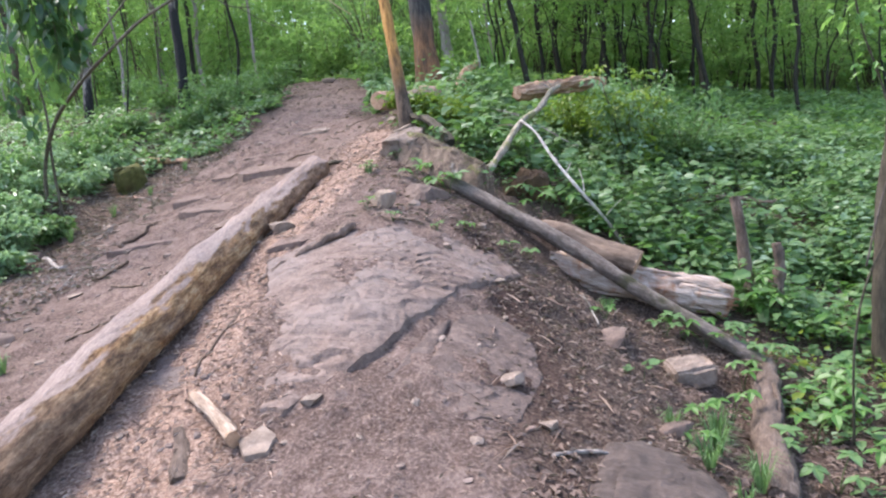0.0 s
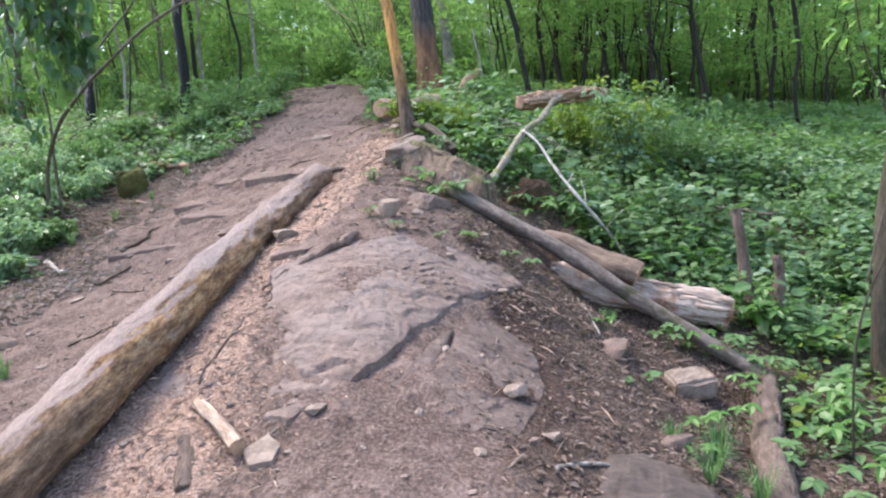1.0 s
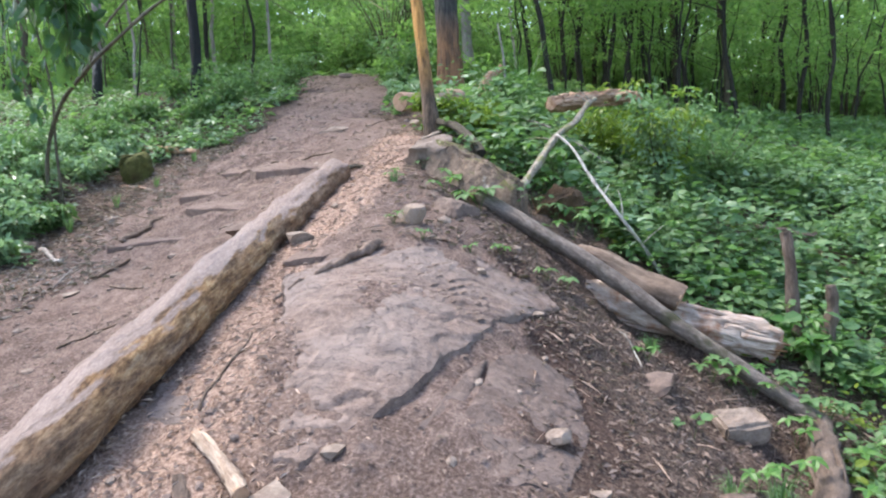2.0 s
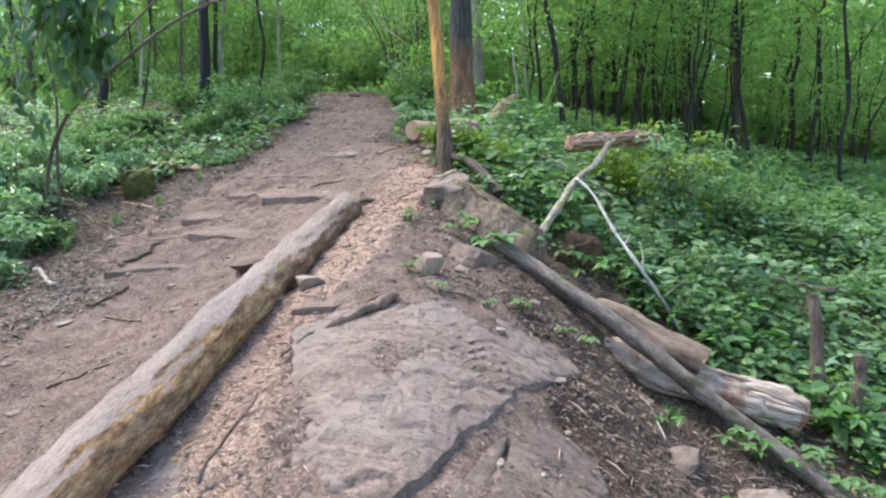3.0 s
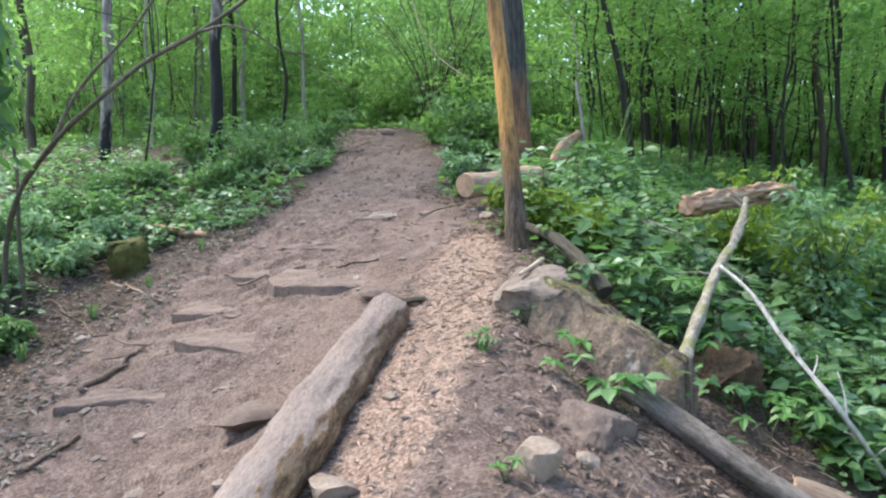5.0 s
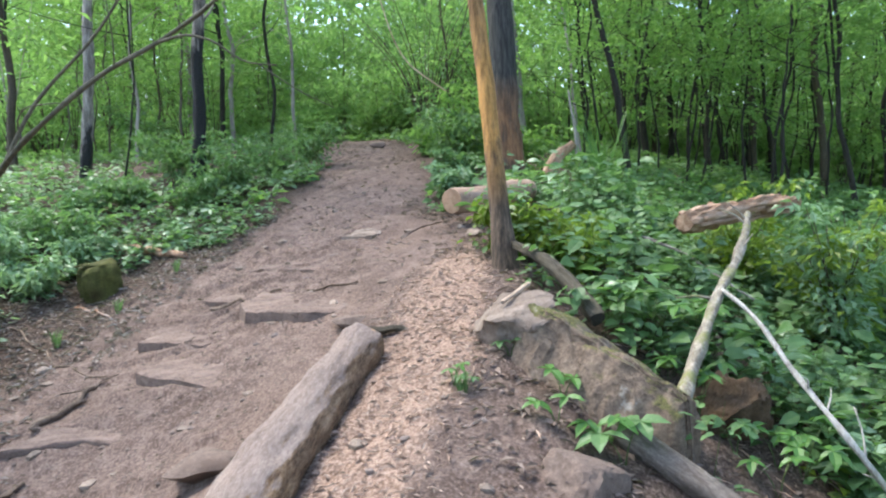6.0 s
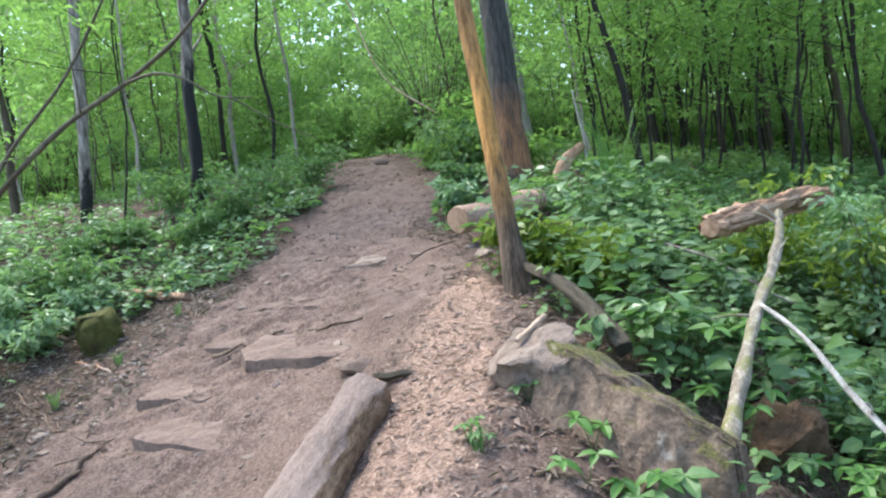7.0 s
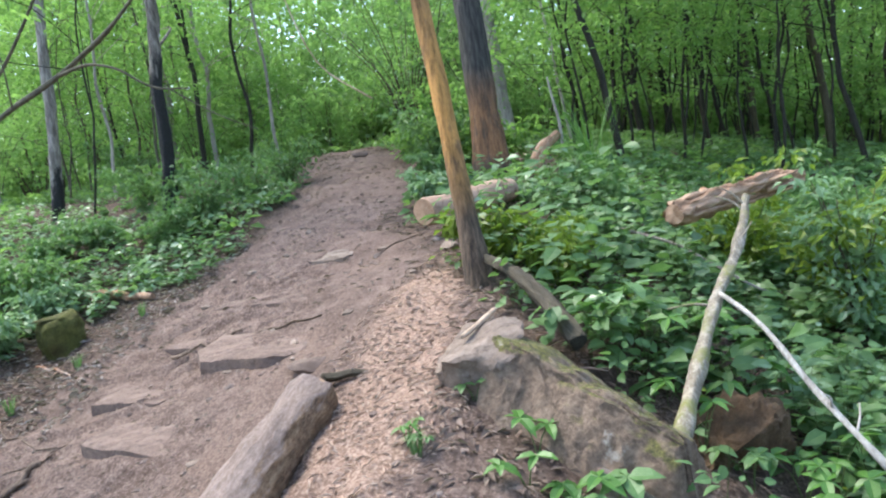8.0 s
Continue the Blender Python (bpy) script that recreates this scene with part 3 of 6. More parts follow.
def boulder(name, place, size, mat, label, seed, turn=(0, 0, 0), flat=0.0, category="rock", rugged=0.3, detail=5, facets=11):
    """A stone: a lumpy body with broken facets, settled into the ground."""
    bm = bmesh.new()
    bmesh.ops.create_icosphere(bm, subdivisions=detail, radius=1)
    for v in bm.verts:
        p = v.co.copy()
        for k in range(facets):
            n = Vector((math.sin(seed * 3.1 + k * 2.3), math.cos(seed * 1.7 + k * 1.9), math.sin(seed + k * 4.1) * 0.8)).normalized()
            over = p.dot(n) - (0.5 + 0.035 * k)
            if over > 0:
                p -= n * over * 0.97
        q = p + Vector((seed, seed * 0.7, 0))
        p *= 1 + rugged * (0.45 * noise.noise(q * 1.7) + 0.26 * noise.noise(q * 4.3) + 0.15 * noise.noise(q * 9.5) + 0.09 * noise.noise(q * 21))
        if flat and p.z > flat:
            p.z = flat + (p.z - flat) * 0.25
        v.co = Vector((p.x * size[0], p.y * size[1], p.z * size[2]))
    me = bpy.data.meshes.new(name)
    bm.to_mesh(me)
    bm.free()
    me.materials.append(mat)
    me.polygons.foreach_set("use_smooth", [True] * len(me.polygons))
    me.set_sharp_from_angle(angle=radians(32))
    ob = new(name, me)
    ob.matrix_world = pose(*place, *turn)
    return tagged(ob, label, category)


def ridge_boulder(a, b, mat, label, seed):
    """A slab of stone on edge: a worn crest from a to b, a steep face towards the trail, a gentler back, a broken end."""
    a, b = np.array(a), np.array(b)
    d = (b - a)[:2] / np.linalg.norm((b - a)[:2])
    side = np.array([d[1], -d[0]])
    n, m = 110, 70
    off = np.array([0.3, 0.22, 0.11, 0.045, 0.0, -0.06, -0.14, -0.24, -0.3])
    low = np.array([-0.62, -0.36, -0.13, -0.025, 0.0, -0.015, -0.05, -0.2, -0.6])
    u = np.linspace(0, 8, m)
    off, low = np.interp(u, np.arange(9), off), np.interp(u, np.arange(9), low)
    verts = []
    for i in range(n):
        s = i / (n - 1)
        c = a + (b - a) * (s * 1.06 - 0.03)
        k = max(0.0, 1 - abs(2 * s - 1) ** 11) ** 0.5
        drop = 0.5 * max(0.0, abs(2 * s - 1) - 0.93) / 0.07
        for j in range(m):
            q = Vector((s * 2.6, u[j] * 0.4, seed))
            rough = 0.04 * noise.noise(q * 1.3) + 0.018 * noise.noise(q * 3.1) + 0.009 * noise.noise(q * 7.5) + 0.005 * noise.noise(q * 19)
            o = off[j] * (0.15 + 0.85 * k) * (1 + 0.25 * math.sin(s * 4 + 1)) + rough
            p = c[:2] + side * o + d * 0.03 * noise.noise(q * 4)
            verts.append((p[0] - a[0], p[1] - a[1], c[2] + low[j] - drop + rough * 0.8 + 0.03 * noise.noise(Vector((s * 7, seed, 0))) - a[2]))
    faces = [(i * m + j, i * m + j + 1, (i + 1) * m + j + 1, (i + 1) * m + j) for i in range(n - 1) for j in range(m - 1)]
    faces += [tuple(range(m - 1, -1, -1)), tuple((n - 1) * m + j for j in range(m))]
    me = mesh_from("mossy_boulder", verts, faces, [mat], True)
    me.set_sharp_from_angle(angle=radians(40))
    ob = new("mossy_boulder", me)
    ob.location = a
    return tagged(ob, label, "boulder")


def slab(name, outline, lift, mat, label, level=0.5, seed=0, layers=0.02, thick=0.3, lean=(0, 0), rings=24, around=140, parent=None, rough=0.03, edge_drop=0.03):
    """A flat ledge of bedrock: layered top, broken rim, sides that go down into the soil. level: how far it ignores the slope."""
    c = np.mean(outline, axis=0)
    loop = np.array(list(outline) + [outline[0]], float)
    knots = np.r_[0, np.cumsum(np.linalg.norm(np.diff(loop, axis=0), axis=1))]
    s = np.linspace(0, knots[-1], around, endpoint=False)
    rim = np.stack([np.interp(s, knots, loop[:, k]) for k in (0, 1)], 1)
    out = rim - c
    rim = c + out * (1 + 0.07 * soft_noise(rim[:, 0], rim[:, 1], 4, seed) + 0.03 * soft_noise(rim[:, 0], rim[:, 1], 11, seed + 1) + 0.02 * soft_noise(rim[:, 0], rim[:, 1], 26, seed + 8))[:, None]
    zc = float(base_height(*c)[0])
    verts = []

    def top(p, edge):
        z = base_height(p[:, 0], p[:, 1])
        z = zc + (z - zc) * (1 - level) + lift + (p - c) @ np.array(lean)
        w = p[:, 1] * 3.6 + 1.3 * soft_noise(p[:, 0], p[:, 1], 1.9, seed + 2) + 0.35 * soft_noise(p[:, 0], p[:, 1], 6, seed + 3)
        s = w - np.floor(w)
        w2 = p[:, 1] * 10 + 2.2 * soft_noise(p[:, 0], p[:, 1], 2.6, seed + 31) + 0.7 * soft_noise(p[:, 0], p[:, 1], 9, seed + 32)
        s2 = w2 - np.floor(w2)
        lip2 = np.where(s2 < 0.14, s2 / 0.14, 1 - (s2 - 0.14) / 0.86) * np.clip(0.2 + 1.2 * soft_noise(p[:, 0], p[:, 1], 2.2, seed + 33), 0, 1)
        lip = np.where(s < 0.1, s / 0.1, 1 - (s - 0.1) / 0.9) * np.clip(0.55 + soft_noise(p[:, 0], p[:, 1], 2.4, seed + 7), 0, 1.2)
        return z + layers * lip + 0.55 * layers * lip2 + rough * soft_noise(p[:, 0], p[:, 1], 2.1, seed + 9) + 0.01 * soft_noise(p[:, 0], p[:, 1], 7, seed + 4) + 0.005 * soft_noise(p[:, 0] * 0.35, p[:, 1], 24, seed + 5) + 0.004 * soft_noise(p[:, 0], p[:, 1] * 0.4, 40, seed + 6) - edge_drop * edge ** 7

    for r in range(1, rings + 1):
        f = (r / rings) ** 0.8
        p = c + (rim - c) * f
        verts.append(np.c_[p, top(p, f)])
    for f, drop in ((1.006, 0.012), (1.012, 0.03), (1.02, 0.07), (1.04, thick)):
        p = c + (rim - c) * f
        verts.append(np.c_[p, top(p, 1.0) - drop - 0.006 * soft_noise(p[:, 0], p[:, 1], 9, seed + int(f * 999))])
    verts = np.concatenate(verts)
    total = rings + 4
    faces = []
    for r in range(total - 1):
        for k in range(around):
            faces.append((r * around + k, (r + 1) * around + k, (r + 1) * around + (k + 1) % around, r * around + (k + 1) % around))
    mid = len(verts)
    verts = np.r_[verts, [[*c, float(top(c[None], 0.0)[0])]]]
    for k in range(around):
        faces.append((mid, k, (k + 1) % around))
    place = np.array([*c, zc])
    me = mesh_from(name, (verts - place).tolist(), faces, [mat], False)
    me.polygons.foreach_set("use_smooth", [True] * len(me.polygons))
    me.set_sharp_from_angle(angle=radians(38))
    if parent:
        return part(name, me, parent, label, Matrix.Translation(Vector(place) - parent.location))
    ob = new(name, me)
    ob.location = place
    return tagged(ob, label, "rock")


# ---------------------------------------------------------------- leaves
rng = np.random.default_rng(7)


def unit(v):
    return v / np.maximum(np.linalg.norm(v, axis=-1, keepdims=True), 1e-9)


def leaves(name, p, d, up, length, mats, ratio=0.5, slots=None, fold=0.12, full=False):
    """Many leaf blades in one mesh: p their bases, d the way they point, up their upper side. full: a pointed oval; else a folded diamond."""
    d = unit(d)
    s = unit(np.cross(d, up))
    n = np.cross(s, d)
    L, W = np.asarray(length)[:, None], np.asarray(length)[:, None] * ratio
    if full:
        v = np.stack([p, p + d * L * 0.35 - n * L * 0.02, p + d * L * 0.7 - n * L * 0.07, p + d * L - n * L * 0.2,
                      p + d * L * 0.25 + s * W * 0.46 + n * L * fold * 0.5, p + d * L * 0.62 + s * W * 0.4 + n * L * (fold * 0.5 - 0.06),
                      p + d * L * 0.25 - s * W * 0.46 + n * L * fold * 0.5, p + d * L * 0.62 - s * W * 0.4 + n * L * (fold * 0.5 - 0.06)], 1)
        shape = np.array([(0, 4, 1, 1), (1, 4, 5, 2), (2, 5, 3, 3), (0, 1, 6, 6), (1, 2, 7, 6), (2, 3, 7, 7)])
        tri = [(0, 4, 1), (1, 4, 5, 2), (2, 5, 3), (0, 1, 6), (1, 2, 7, 6), (2, 3, 7)]
    else:
        v = np.stack([p, p + d * L * 0.45 + s * W * 0.5 + n * L * fold, p + d * L - n * L * 0.12, p + d * L * 0.45 - s * W * 0.5 + n * L * fold], 1)
        tri = [(0, 1, 2), (0, 2, 3)]
    k = v.shape[1]
    base = np.arange(len(p)) * k
    faces = []
    for f in tri:
        faces += (base[:, None] + np.array(f)[None]).tolist()
    me = mesh_from(name, v.reshape(-1, 3).tolist(), faces, mats)
    if slots is not None:
        me.polygons.foreach_set("material_index", np.tile(slots, len(tri)).astype(np.int32))
    return me


def spray(centres, count, radius, length, flat=0.5, droop=0.25):
    """Leaf bases, ways, upper sides and lengths scattered round the centres of twigs."""
    c = np.repeat(np.asarray(centres, float), count, axis=0)
    r = np.repeat(np.broadcast_to(radius, (len(centres),)), count)[:, None]
    off = rng.normal(size=c.shape) * np.array([1, 1, flat]) * 0.55
    p = c + off * r
    d = unit(off * np.array([1, 1, 0.4]) + rng.normal(size=c.shape) * 0.5 - np.array([0, 0, droop]))
    up = unit(rng.normal(size=c.shape) * 0.35 + np.array([0, 0, 1.0]))
    return p, d, up, rng.uniform(0.7, 1.3, len(p)) * length


def tree(name, place, high, radius, bark, label, lean=(0, 0), seed=0, limbs=10, first=0.3, reach=2.2, twigs=5, blades=26, leaf=0.13, leafmat=None, sides=9, group="woodland trees", wavy=0.15, fork=False, rugged=0.08, high_twigs=1):
    """A forest tree: tapered wavy trunk with a flared foot, rising limbs that fork, and a crown of leaf sprays along them."""
    rnd = random.Random(seed * 31 + 5)
    root = thing(name, place, label, "tree", group)
    n = 26
    pts, rad = [], []
    for i in range(n):
        u = i / (n - 1)
        z = u * high - 0.25
        w = wavy * radius * 9
        kink = wavy * 0.2 * min(1, max(0, z) / 1.2)
        kx, ky = kink * noise.noise(Vector((z * 0.5, seed * 5.3, 0))) + kink * 0.4 * noise.noise(Vector((z * 2.2, seed * 3.7, 4))), kink * noise.noise(Vector((z * 0.8, seed * 2.9, 9)))
        pts.append((kx + lean[0] * z + w * math.sin(u * 7 + seed) * u * 0.5 + wavy * 0.07 * math.sin(z * 2.3 + seed * 3) * min(1, max(0, z) / 1.5), ky + lean[1] * z + w * math.cos(u * 6 + seed * 2) * u * 0.5, z))
        rad.append(radius * ((1 - u) ** 0.75 * 0.93 + 0.07) * (1 + 0.55 * math.exp(-max(0, z + 0.05) / (radius * 2.2))))
    dense = curve(pts, 90)
    part("trunk", tube("trunk", dense, np.interp(np.linspace(0, 1, 90), np.linspace(0, 1, n), rad), [bark], sides, rugged, seed, fine=rugged * 0.9), root)
    if fork:
        i = 4 + seed % 4
        q, a = Vector(pts[i]), seed * 2.1
        out = Vector((math.cos(a), math.sin(a) * 0.5, 0))
        line = [q, q + out * 0.14 + Vector((0, 0, 0.35)), q + out * 0.4 + Vector((0, 0, 1.3)), q + out * 0.75 + Vector((0, 0, 2.6)), q + out * 0.9 + Vector((0, 0, high * 0.45))]
        part("second_stem", tube("second_stem", curve(line, 30), np.linspace(rad[i] * 0.7, rad[i] * 0.2, 30), [bark], sides, rugged, seed + 9, fine=rugged), root)
    centres, radii = [], []
    for k in range(limbs):
        u = first + (0.96 - first) * (k + rnd.random() * 0.6) / limbs
        i = min(n - 1, int(u * (n - 1)))
        base = Vector(pts[i])
        a = rnd.random() * 6.28 + k * 2.4
        far = reach * (1.15 - 0.7 * u) * rnd.uniform(0.65, 1.2)
        rise = far * rnd.uniform(0.15, 0.7)
        line = curve([base, base + Vector((math.cos(a - 0.2) * far * 0.25, math.sin(a - 0.2) * far * 0.25, rise * rnd.uniform(0.2, 0.5))), base + Vector((math.cos(a) * far * 0.55, math.sin(a) * far * 0.55, rise * rnd.uniform(0.5, 0.85))),
                      base + Vector((math.cos(a + 0.3) * far, math.sin(a + 0.3) * far, rise))], 9)
        r = max(0.008, rad[i] * 0.32)
        part("branch", tube("branch", line, np.linspace(r, r * 0.2, 9), [bark], 5, 0.05, seed + k), root)
        for _ in range(twigs if base.z < 4.4 else high_twigs):
            f = rnd.uniform(0.3, 1.0)
            q = line[min(8, int(f * 8))]
            centres.append((q[0] + rnd.gauss(0, 0.22) * far, q[1] + rnd.gauss(0, 0.22) * far, q[2] + rnd.gauss(0.05, 0.14) * far))
            radii.append(rnd.uniform(0.25, 0.55) * (0.5 + 0.25 * far))
    if blades:
        part("crown", leaves("crown", *spray(centres, blades, np.array(radii), leaf, 0.2, 0.12), [leafmat or CANOPY], 0.55), root)
    return root


# ---------------------------------------------------------------- the trail: ledges, logs, stones
ledge = slab("rock_ledge", [(-1.29, 4.26), (-1.08, 4.36), (-0.82, 4.42), (-0.5, 4.48), (-0.15, 4.56), (0.16, 4.62), (0.28, 4.42), (-0.02, 4.02), (-0.23, 3.69), (-0.4, 3.44), (-0.55, 3.22), (-0.75, 3.04), (-0.87, 2.9), (-0.98, 2.92), (-1.06, 3.25), (-1.15, 3.65)], 0.022, ROCK, "broad flat ledge of layered brown sandstone in the trail", 0.04, 3, 0.022, lean=(0.0, 0.018), rings=80, around=360, rough=0.014, edge_drop=0.012)
slab("rock_layer", [(-1.2, 4.2), (-0.95, 4.34), (-0.55, 4.4), (-0.15, 4.48), (0.05, 4.42), (0.12, 4.2), (-0.06, 4.02), (-0.28, 3.84), (-0.42, 3.68), (-0.64, 3.56), (-0.9, 3.62), (-1.1, 3.8)], 0.018, ROCK, "upper layer of the ledge", 0.04, 5, 0.014, lean=(0.0, 0.012), rough=0.012, edge_drop=0.01, rings=40, around=220, parent=ledge, thick=0.1)
slab("rock_layer", [(-1.05, 3.5), (-0.85, 3.48), (-0.66, 3.4), (-0.7, 3.26), (-0.88, 3.16), (-1.0, 3.26)], 0.012, ROCK, "broken middle layer of the ledge", 0.04, 7, 0.012, lean=(0.0, 0.012), rough=0.01, edge_drop=0.01, rings=20, around=120, parent=ledge, thick=0.1)
split = slab("rock_ledge", [(-0.075, 3.7), (-0.12, 3.5), (-0.185, 3.31), (-0.285, 3.08), (-0.12, 2.88), (0.2, 2.98), (0.36, 3.4), (0.34, 3.82), (0.12, 3.86)], -0.002, SOILED_ROCK, "soil-covered sandstone ledge split off by a crack", 0.05, 11, 0.012, lean=(-0.05, 0.0), rough=0.016, edge_drop=0.006)
slab("rock_layer", [(0.0, 3.6), (-0.06, 3.4), (-0.14, 3.15), (0.05, 3.05), (0.2, 3.2), (0.22, 3.55)], 0.004, SOILED_ROCK, "thin upper layer of the ledge", 0.05, 15, 0.008, lean=(-0.05, 0.0), rings=18, around=110, parent=split, thick=0.06, rough=0.012, edge_drop=0.01)
slab("rock_ledge", [(-0.11, 3.66), (-0.155, 3.5), (-0.222, 3.31), (-0.325, 3.09), (-0.41, 3.12), (-0.29, 3.38), (-0.18, 3.58)], -0.006, SOILED_ROCK, "narrow soil-covered sandstone piece beside the crack", 0.05, 13, 0.01, rings=22, around=140, rough=0.01, edge_drop=0.006)
slab("rock_ledge", [(-1.42, 3.85), (-1.3, 3.4), (-1.4, 3.22), (-1.72, 3.2), (-1.8, 3.6)], 0.0, ROCK, "brown sandstone ledge beside the peeled log", 0.1, 17, 0.012)
slab("rock_step", [(-3.13, 6.98), (-2.7, 6.78), (-2.27, 6.6), (-2.2, 6.74), (-2.5, 7.05), (-3.0, 7.28)], 0.014, TRAIL_ROCK, "flat rock step with a dark undercut front in the trail", 0.75, 21, 0.012, 0.4, rough=0.012, edge_drop=0.012)
slab("rock_step", [(-2.68, 7.75), (-2.5, 7.46), (-2.02, 7.28), (-1.6, 7.34), (-1.53, 7.5), (-1.93, 7.8), (-2.6, 8.04)], 0.018, TRAIL_ROCK, "long rounded rock step across the trail", 0.75, 23, 0.012, 0.4, rough=0.014, edge_drop=0.02)
slab("rock_step", [(-3.44, 7.58), (-2.82, 7.36), (-2.74, 7.5), (-3.1, 7.76), (-3.4, 7.78)], 0.0, TRAIL_ROCK, "low thin rock step in the trail", 0.65, 27, 0.012, 0.4, rough=0.014, edge_drop=0.012)
slab("rock_step", [(-3.2, 8.2), (-2.75, 8.02), (-2.6, 8.2), (-3.0, 8.45)], -0.012, TRAIL_ROCK, "worn flat rock in the trail", 0.55, 28, 0.012, 0.4, rough=0.016, edge_drop=0.012)
slab("rock_step", [(-3.0, 8.75), (-2.2, 8.35), (-1.75, 8.4), (-2.0, 8.75), (-2.8, 9.0)], -0.022, TRAIL_ROCK, "worn rock ledge crossing the trail", 0.5, 29, 0.012, 0.4, rough=0.02, edge_drop=0.012)
slab("rock_step", [(-3.6, 6.3), (-3.14, 6.4), (-2.73, 6.26), (-2.75, 6.4), (-3.1, 6.62), (-3.5, 6.6)], 0.012, TRAIL_ROCK, "low eroded ledge of soil-covered rock", 0.7, 31, 0.012, 0.4, rough=0.016, edge_drop=0.012)
slab("rock_step", [(-2.2, 9.1), (-1.9, 9.02), (-1.78, 9.2), (-2.05, 9.36)], 0.015, PALE_ROCK, "small pale rock bedded in the trail", 0.4, 33, 0.01, 0.3, rough=0.012, edge_drop=0.012)
slab("flat_stone", [(-1.38, 4.5), (-1.12, 4.44), (-1.0, 4.6), (-1.08, 4.84), (-1.32, 4.82)], 0.012, TRAIL_ROCK, "flat brown stone bedded beside the log", 0.3, 37, 0.01, 0.15, rings=16, around=90, rough=0.008, edge_drop=0.01)
slab("flat_stone", [(-1.03, 2.72), (-0.98, 2.63), (-0.88, 2.64), (-0.87, 2.74), (-0.95, 2.82)], 0.022, PALE_ROCK, "flat grey stone beside the wood chunk", 0.1, 35, 0.004, 0.08, rings=10, around=60, rough=0.003, edge_drop=0.004)

lying_log("peeled_log", (-2.05, 2.0, 0.07), (-1.41, 6.42, 1.175), 0.152, 0.135, PEELED, CUT, "long muddy peeled log scraped golden along its side", 0.03, 0.075, 56, 3, 0.11)
lying_log("thin_log", (-0.16, 5.69, 1.0), (2.0, 4.56, -0.46), 0.062, 0.05, GREY_BARK, TAN_WOOD, "thin grey-barked pole leaning down the bank", 0.035, 0.13, 22, 5, 0.14)
lying_log("sawn_log", (0.6, 5.56, 0.5), (1.29, 5.22, 0.22), 0.1, 0.105, TAN_WOOD, CUT, "short sawn log without bark resting behind the thin pole", 0.0, 0.12, 26, 6, 0.12)
splinters(lying_log("old_log", (0.6, 5.33, 0.24), (1.97, 5.24, -0.14), 0.115, 0.125, BLEACHED, CUT, "bleached splintered log lying under the poles", 0.0, 0.16, 36, 7, 0.4), 1.5, 0.12, 34, BLEACHED, 5)
lying_log("trail_log", (-1.12, 8.95, 1.86), (-0.4, 9.9, 1.95), 0.12, 0.115, FRESH, CUT, "fresh sawn log with a pink end beside the trail", 0.0, 0.05, 22, 8)
splinters(lying_log("rotten_log", (0.62, 7.62, 1.72), (1.75, 8.6, 1.8), 0.075, 0.055, ROTTEN, ROTTEN, "flaking rotten log held up in the undergrowth", 0.02, 0.3, 36, 9, 0.6), 1.5, 0.07, 46, ROTTEN, 3)
lying_log("dead_root", (-0.56, 7.55, 1.6), (-0.12, 6.5, 1.28), 0.03, 0.045, BARK, DARK_BARK, "dark weathered root running down from the leaning tree", 0.07, 0.25, 18, 10, 0.3)
crooked_branch([(0.15, 5.86, 0.96), (0.35, 6.26, 1.16), (0.6, 6.7, 1.43), (0.8, 7.08, 1.53), (0.92, 7.3, 1.66), (1.1, 7.8, 1.76)], 0.037, 0.021, LICHEN, "lichen-spotted fallen branch leaning out of the boulders", 11)
crooked_branch([(0.57, 6.6, 1.42), (0.66, 6.46, 1.33), (0.8, 6.2, 1.06), (0.97, 5.98, 0.79), (1.28, 6.05, 0.37), (1.42, 5.95, 0.1)], 0.012, 0.016, WHITE_WOOD, "slim pale dead branch slanting into the leaves", 12)
lying_log("fallen_branch", (2.24, 5.75, 0.6), (2.3, 5.55, -0.6), 0.04, 0.07, CRUMBLED, CRUMBLED, "upright splintered grey snag among the leaves", 0.02, 0.2, 12, 13, 0.2, category="branch")
crooked_branch([(2.6, 5.3, -0.75), (2.5, 5.38, -0.45), (2.43, 5.4, -0.17), (2.46, 5.42, 0.06), (2.44, 5.44, 0.24)], 0.055, 0.035, CRUMBLED, "bent grey branch standing in the leaves", 14)
splinters(lying_log("rotten_plank", (1.98, 4.62, -0.46), (1.36, 2.9, -0.43), 0.075, 0.085, CRUMBLED, CRUMBLED, "crumbling brown log half sunk in the bank", 0.0, 0.15, 24, 15, 0.35), 1.8, 0.075, 30, CRUMBLED, 7)

ridge_boulder((-0.47, 6.22, 1.44), (0.17, 5.72, 1.1), MOSSY_ROCK, "large brown boulder with a mossy crest and pale lichen", 2)
# A boulder shape is added in place of the dark mass of earth.
boulder("dark_boulder", (0.53, 6.42, 0.72), (0.3, 0.22, 0.28), EARTH, "mass of dark earth under the fallen branches", 6, (10, 20, 50), 0.0, "boulder", 0.55, 5, 3)
boulder("pale_boulder", (-0.6, 6.38, 1.17), (0.28, 0.32, 0.5), LITTERED, "pale broken-sided stone on the knoll", 8, (14, -8, 32), 0.5, "boulder", 0.34, 5, 9)
boulder("stone", (-0.33, 5.26, 0.88), (0.21, 0.2, 0.2), STONE, "angular brown stone by the pole's upper end", 9, (0, 20, 30), 0.55)

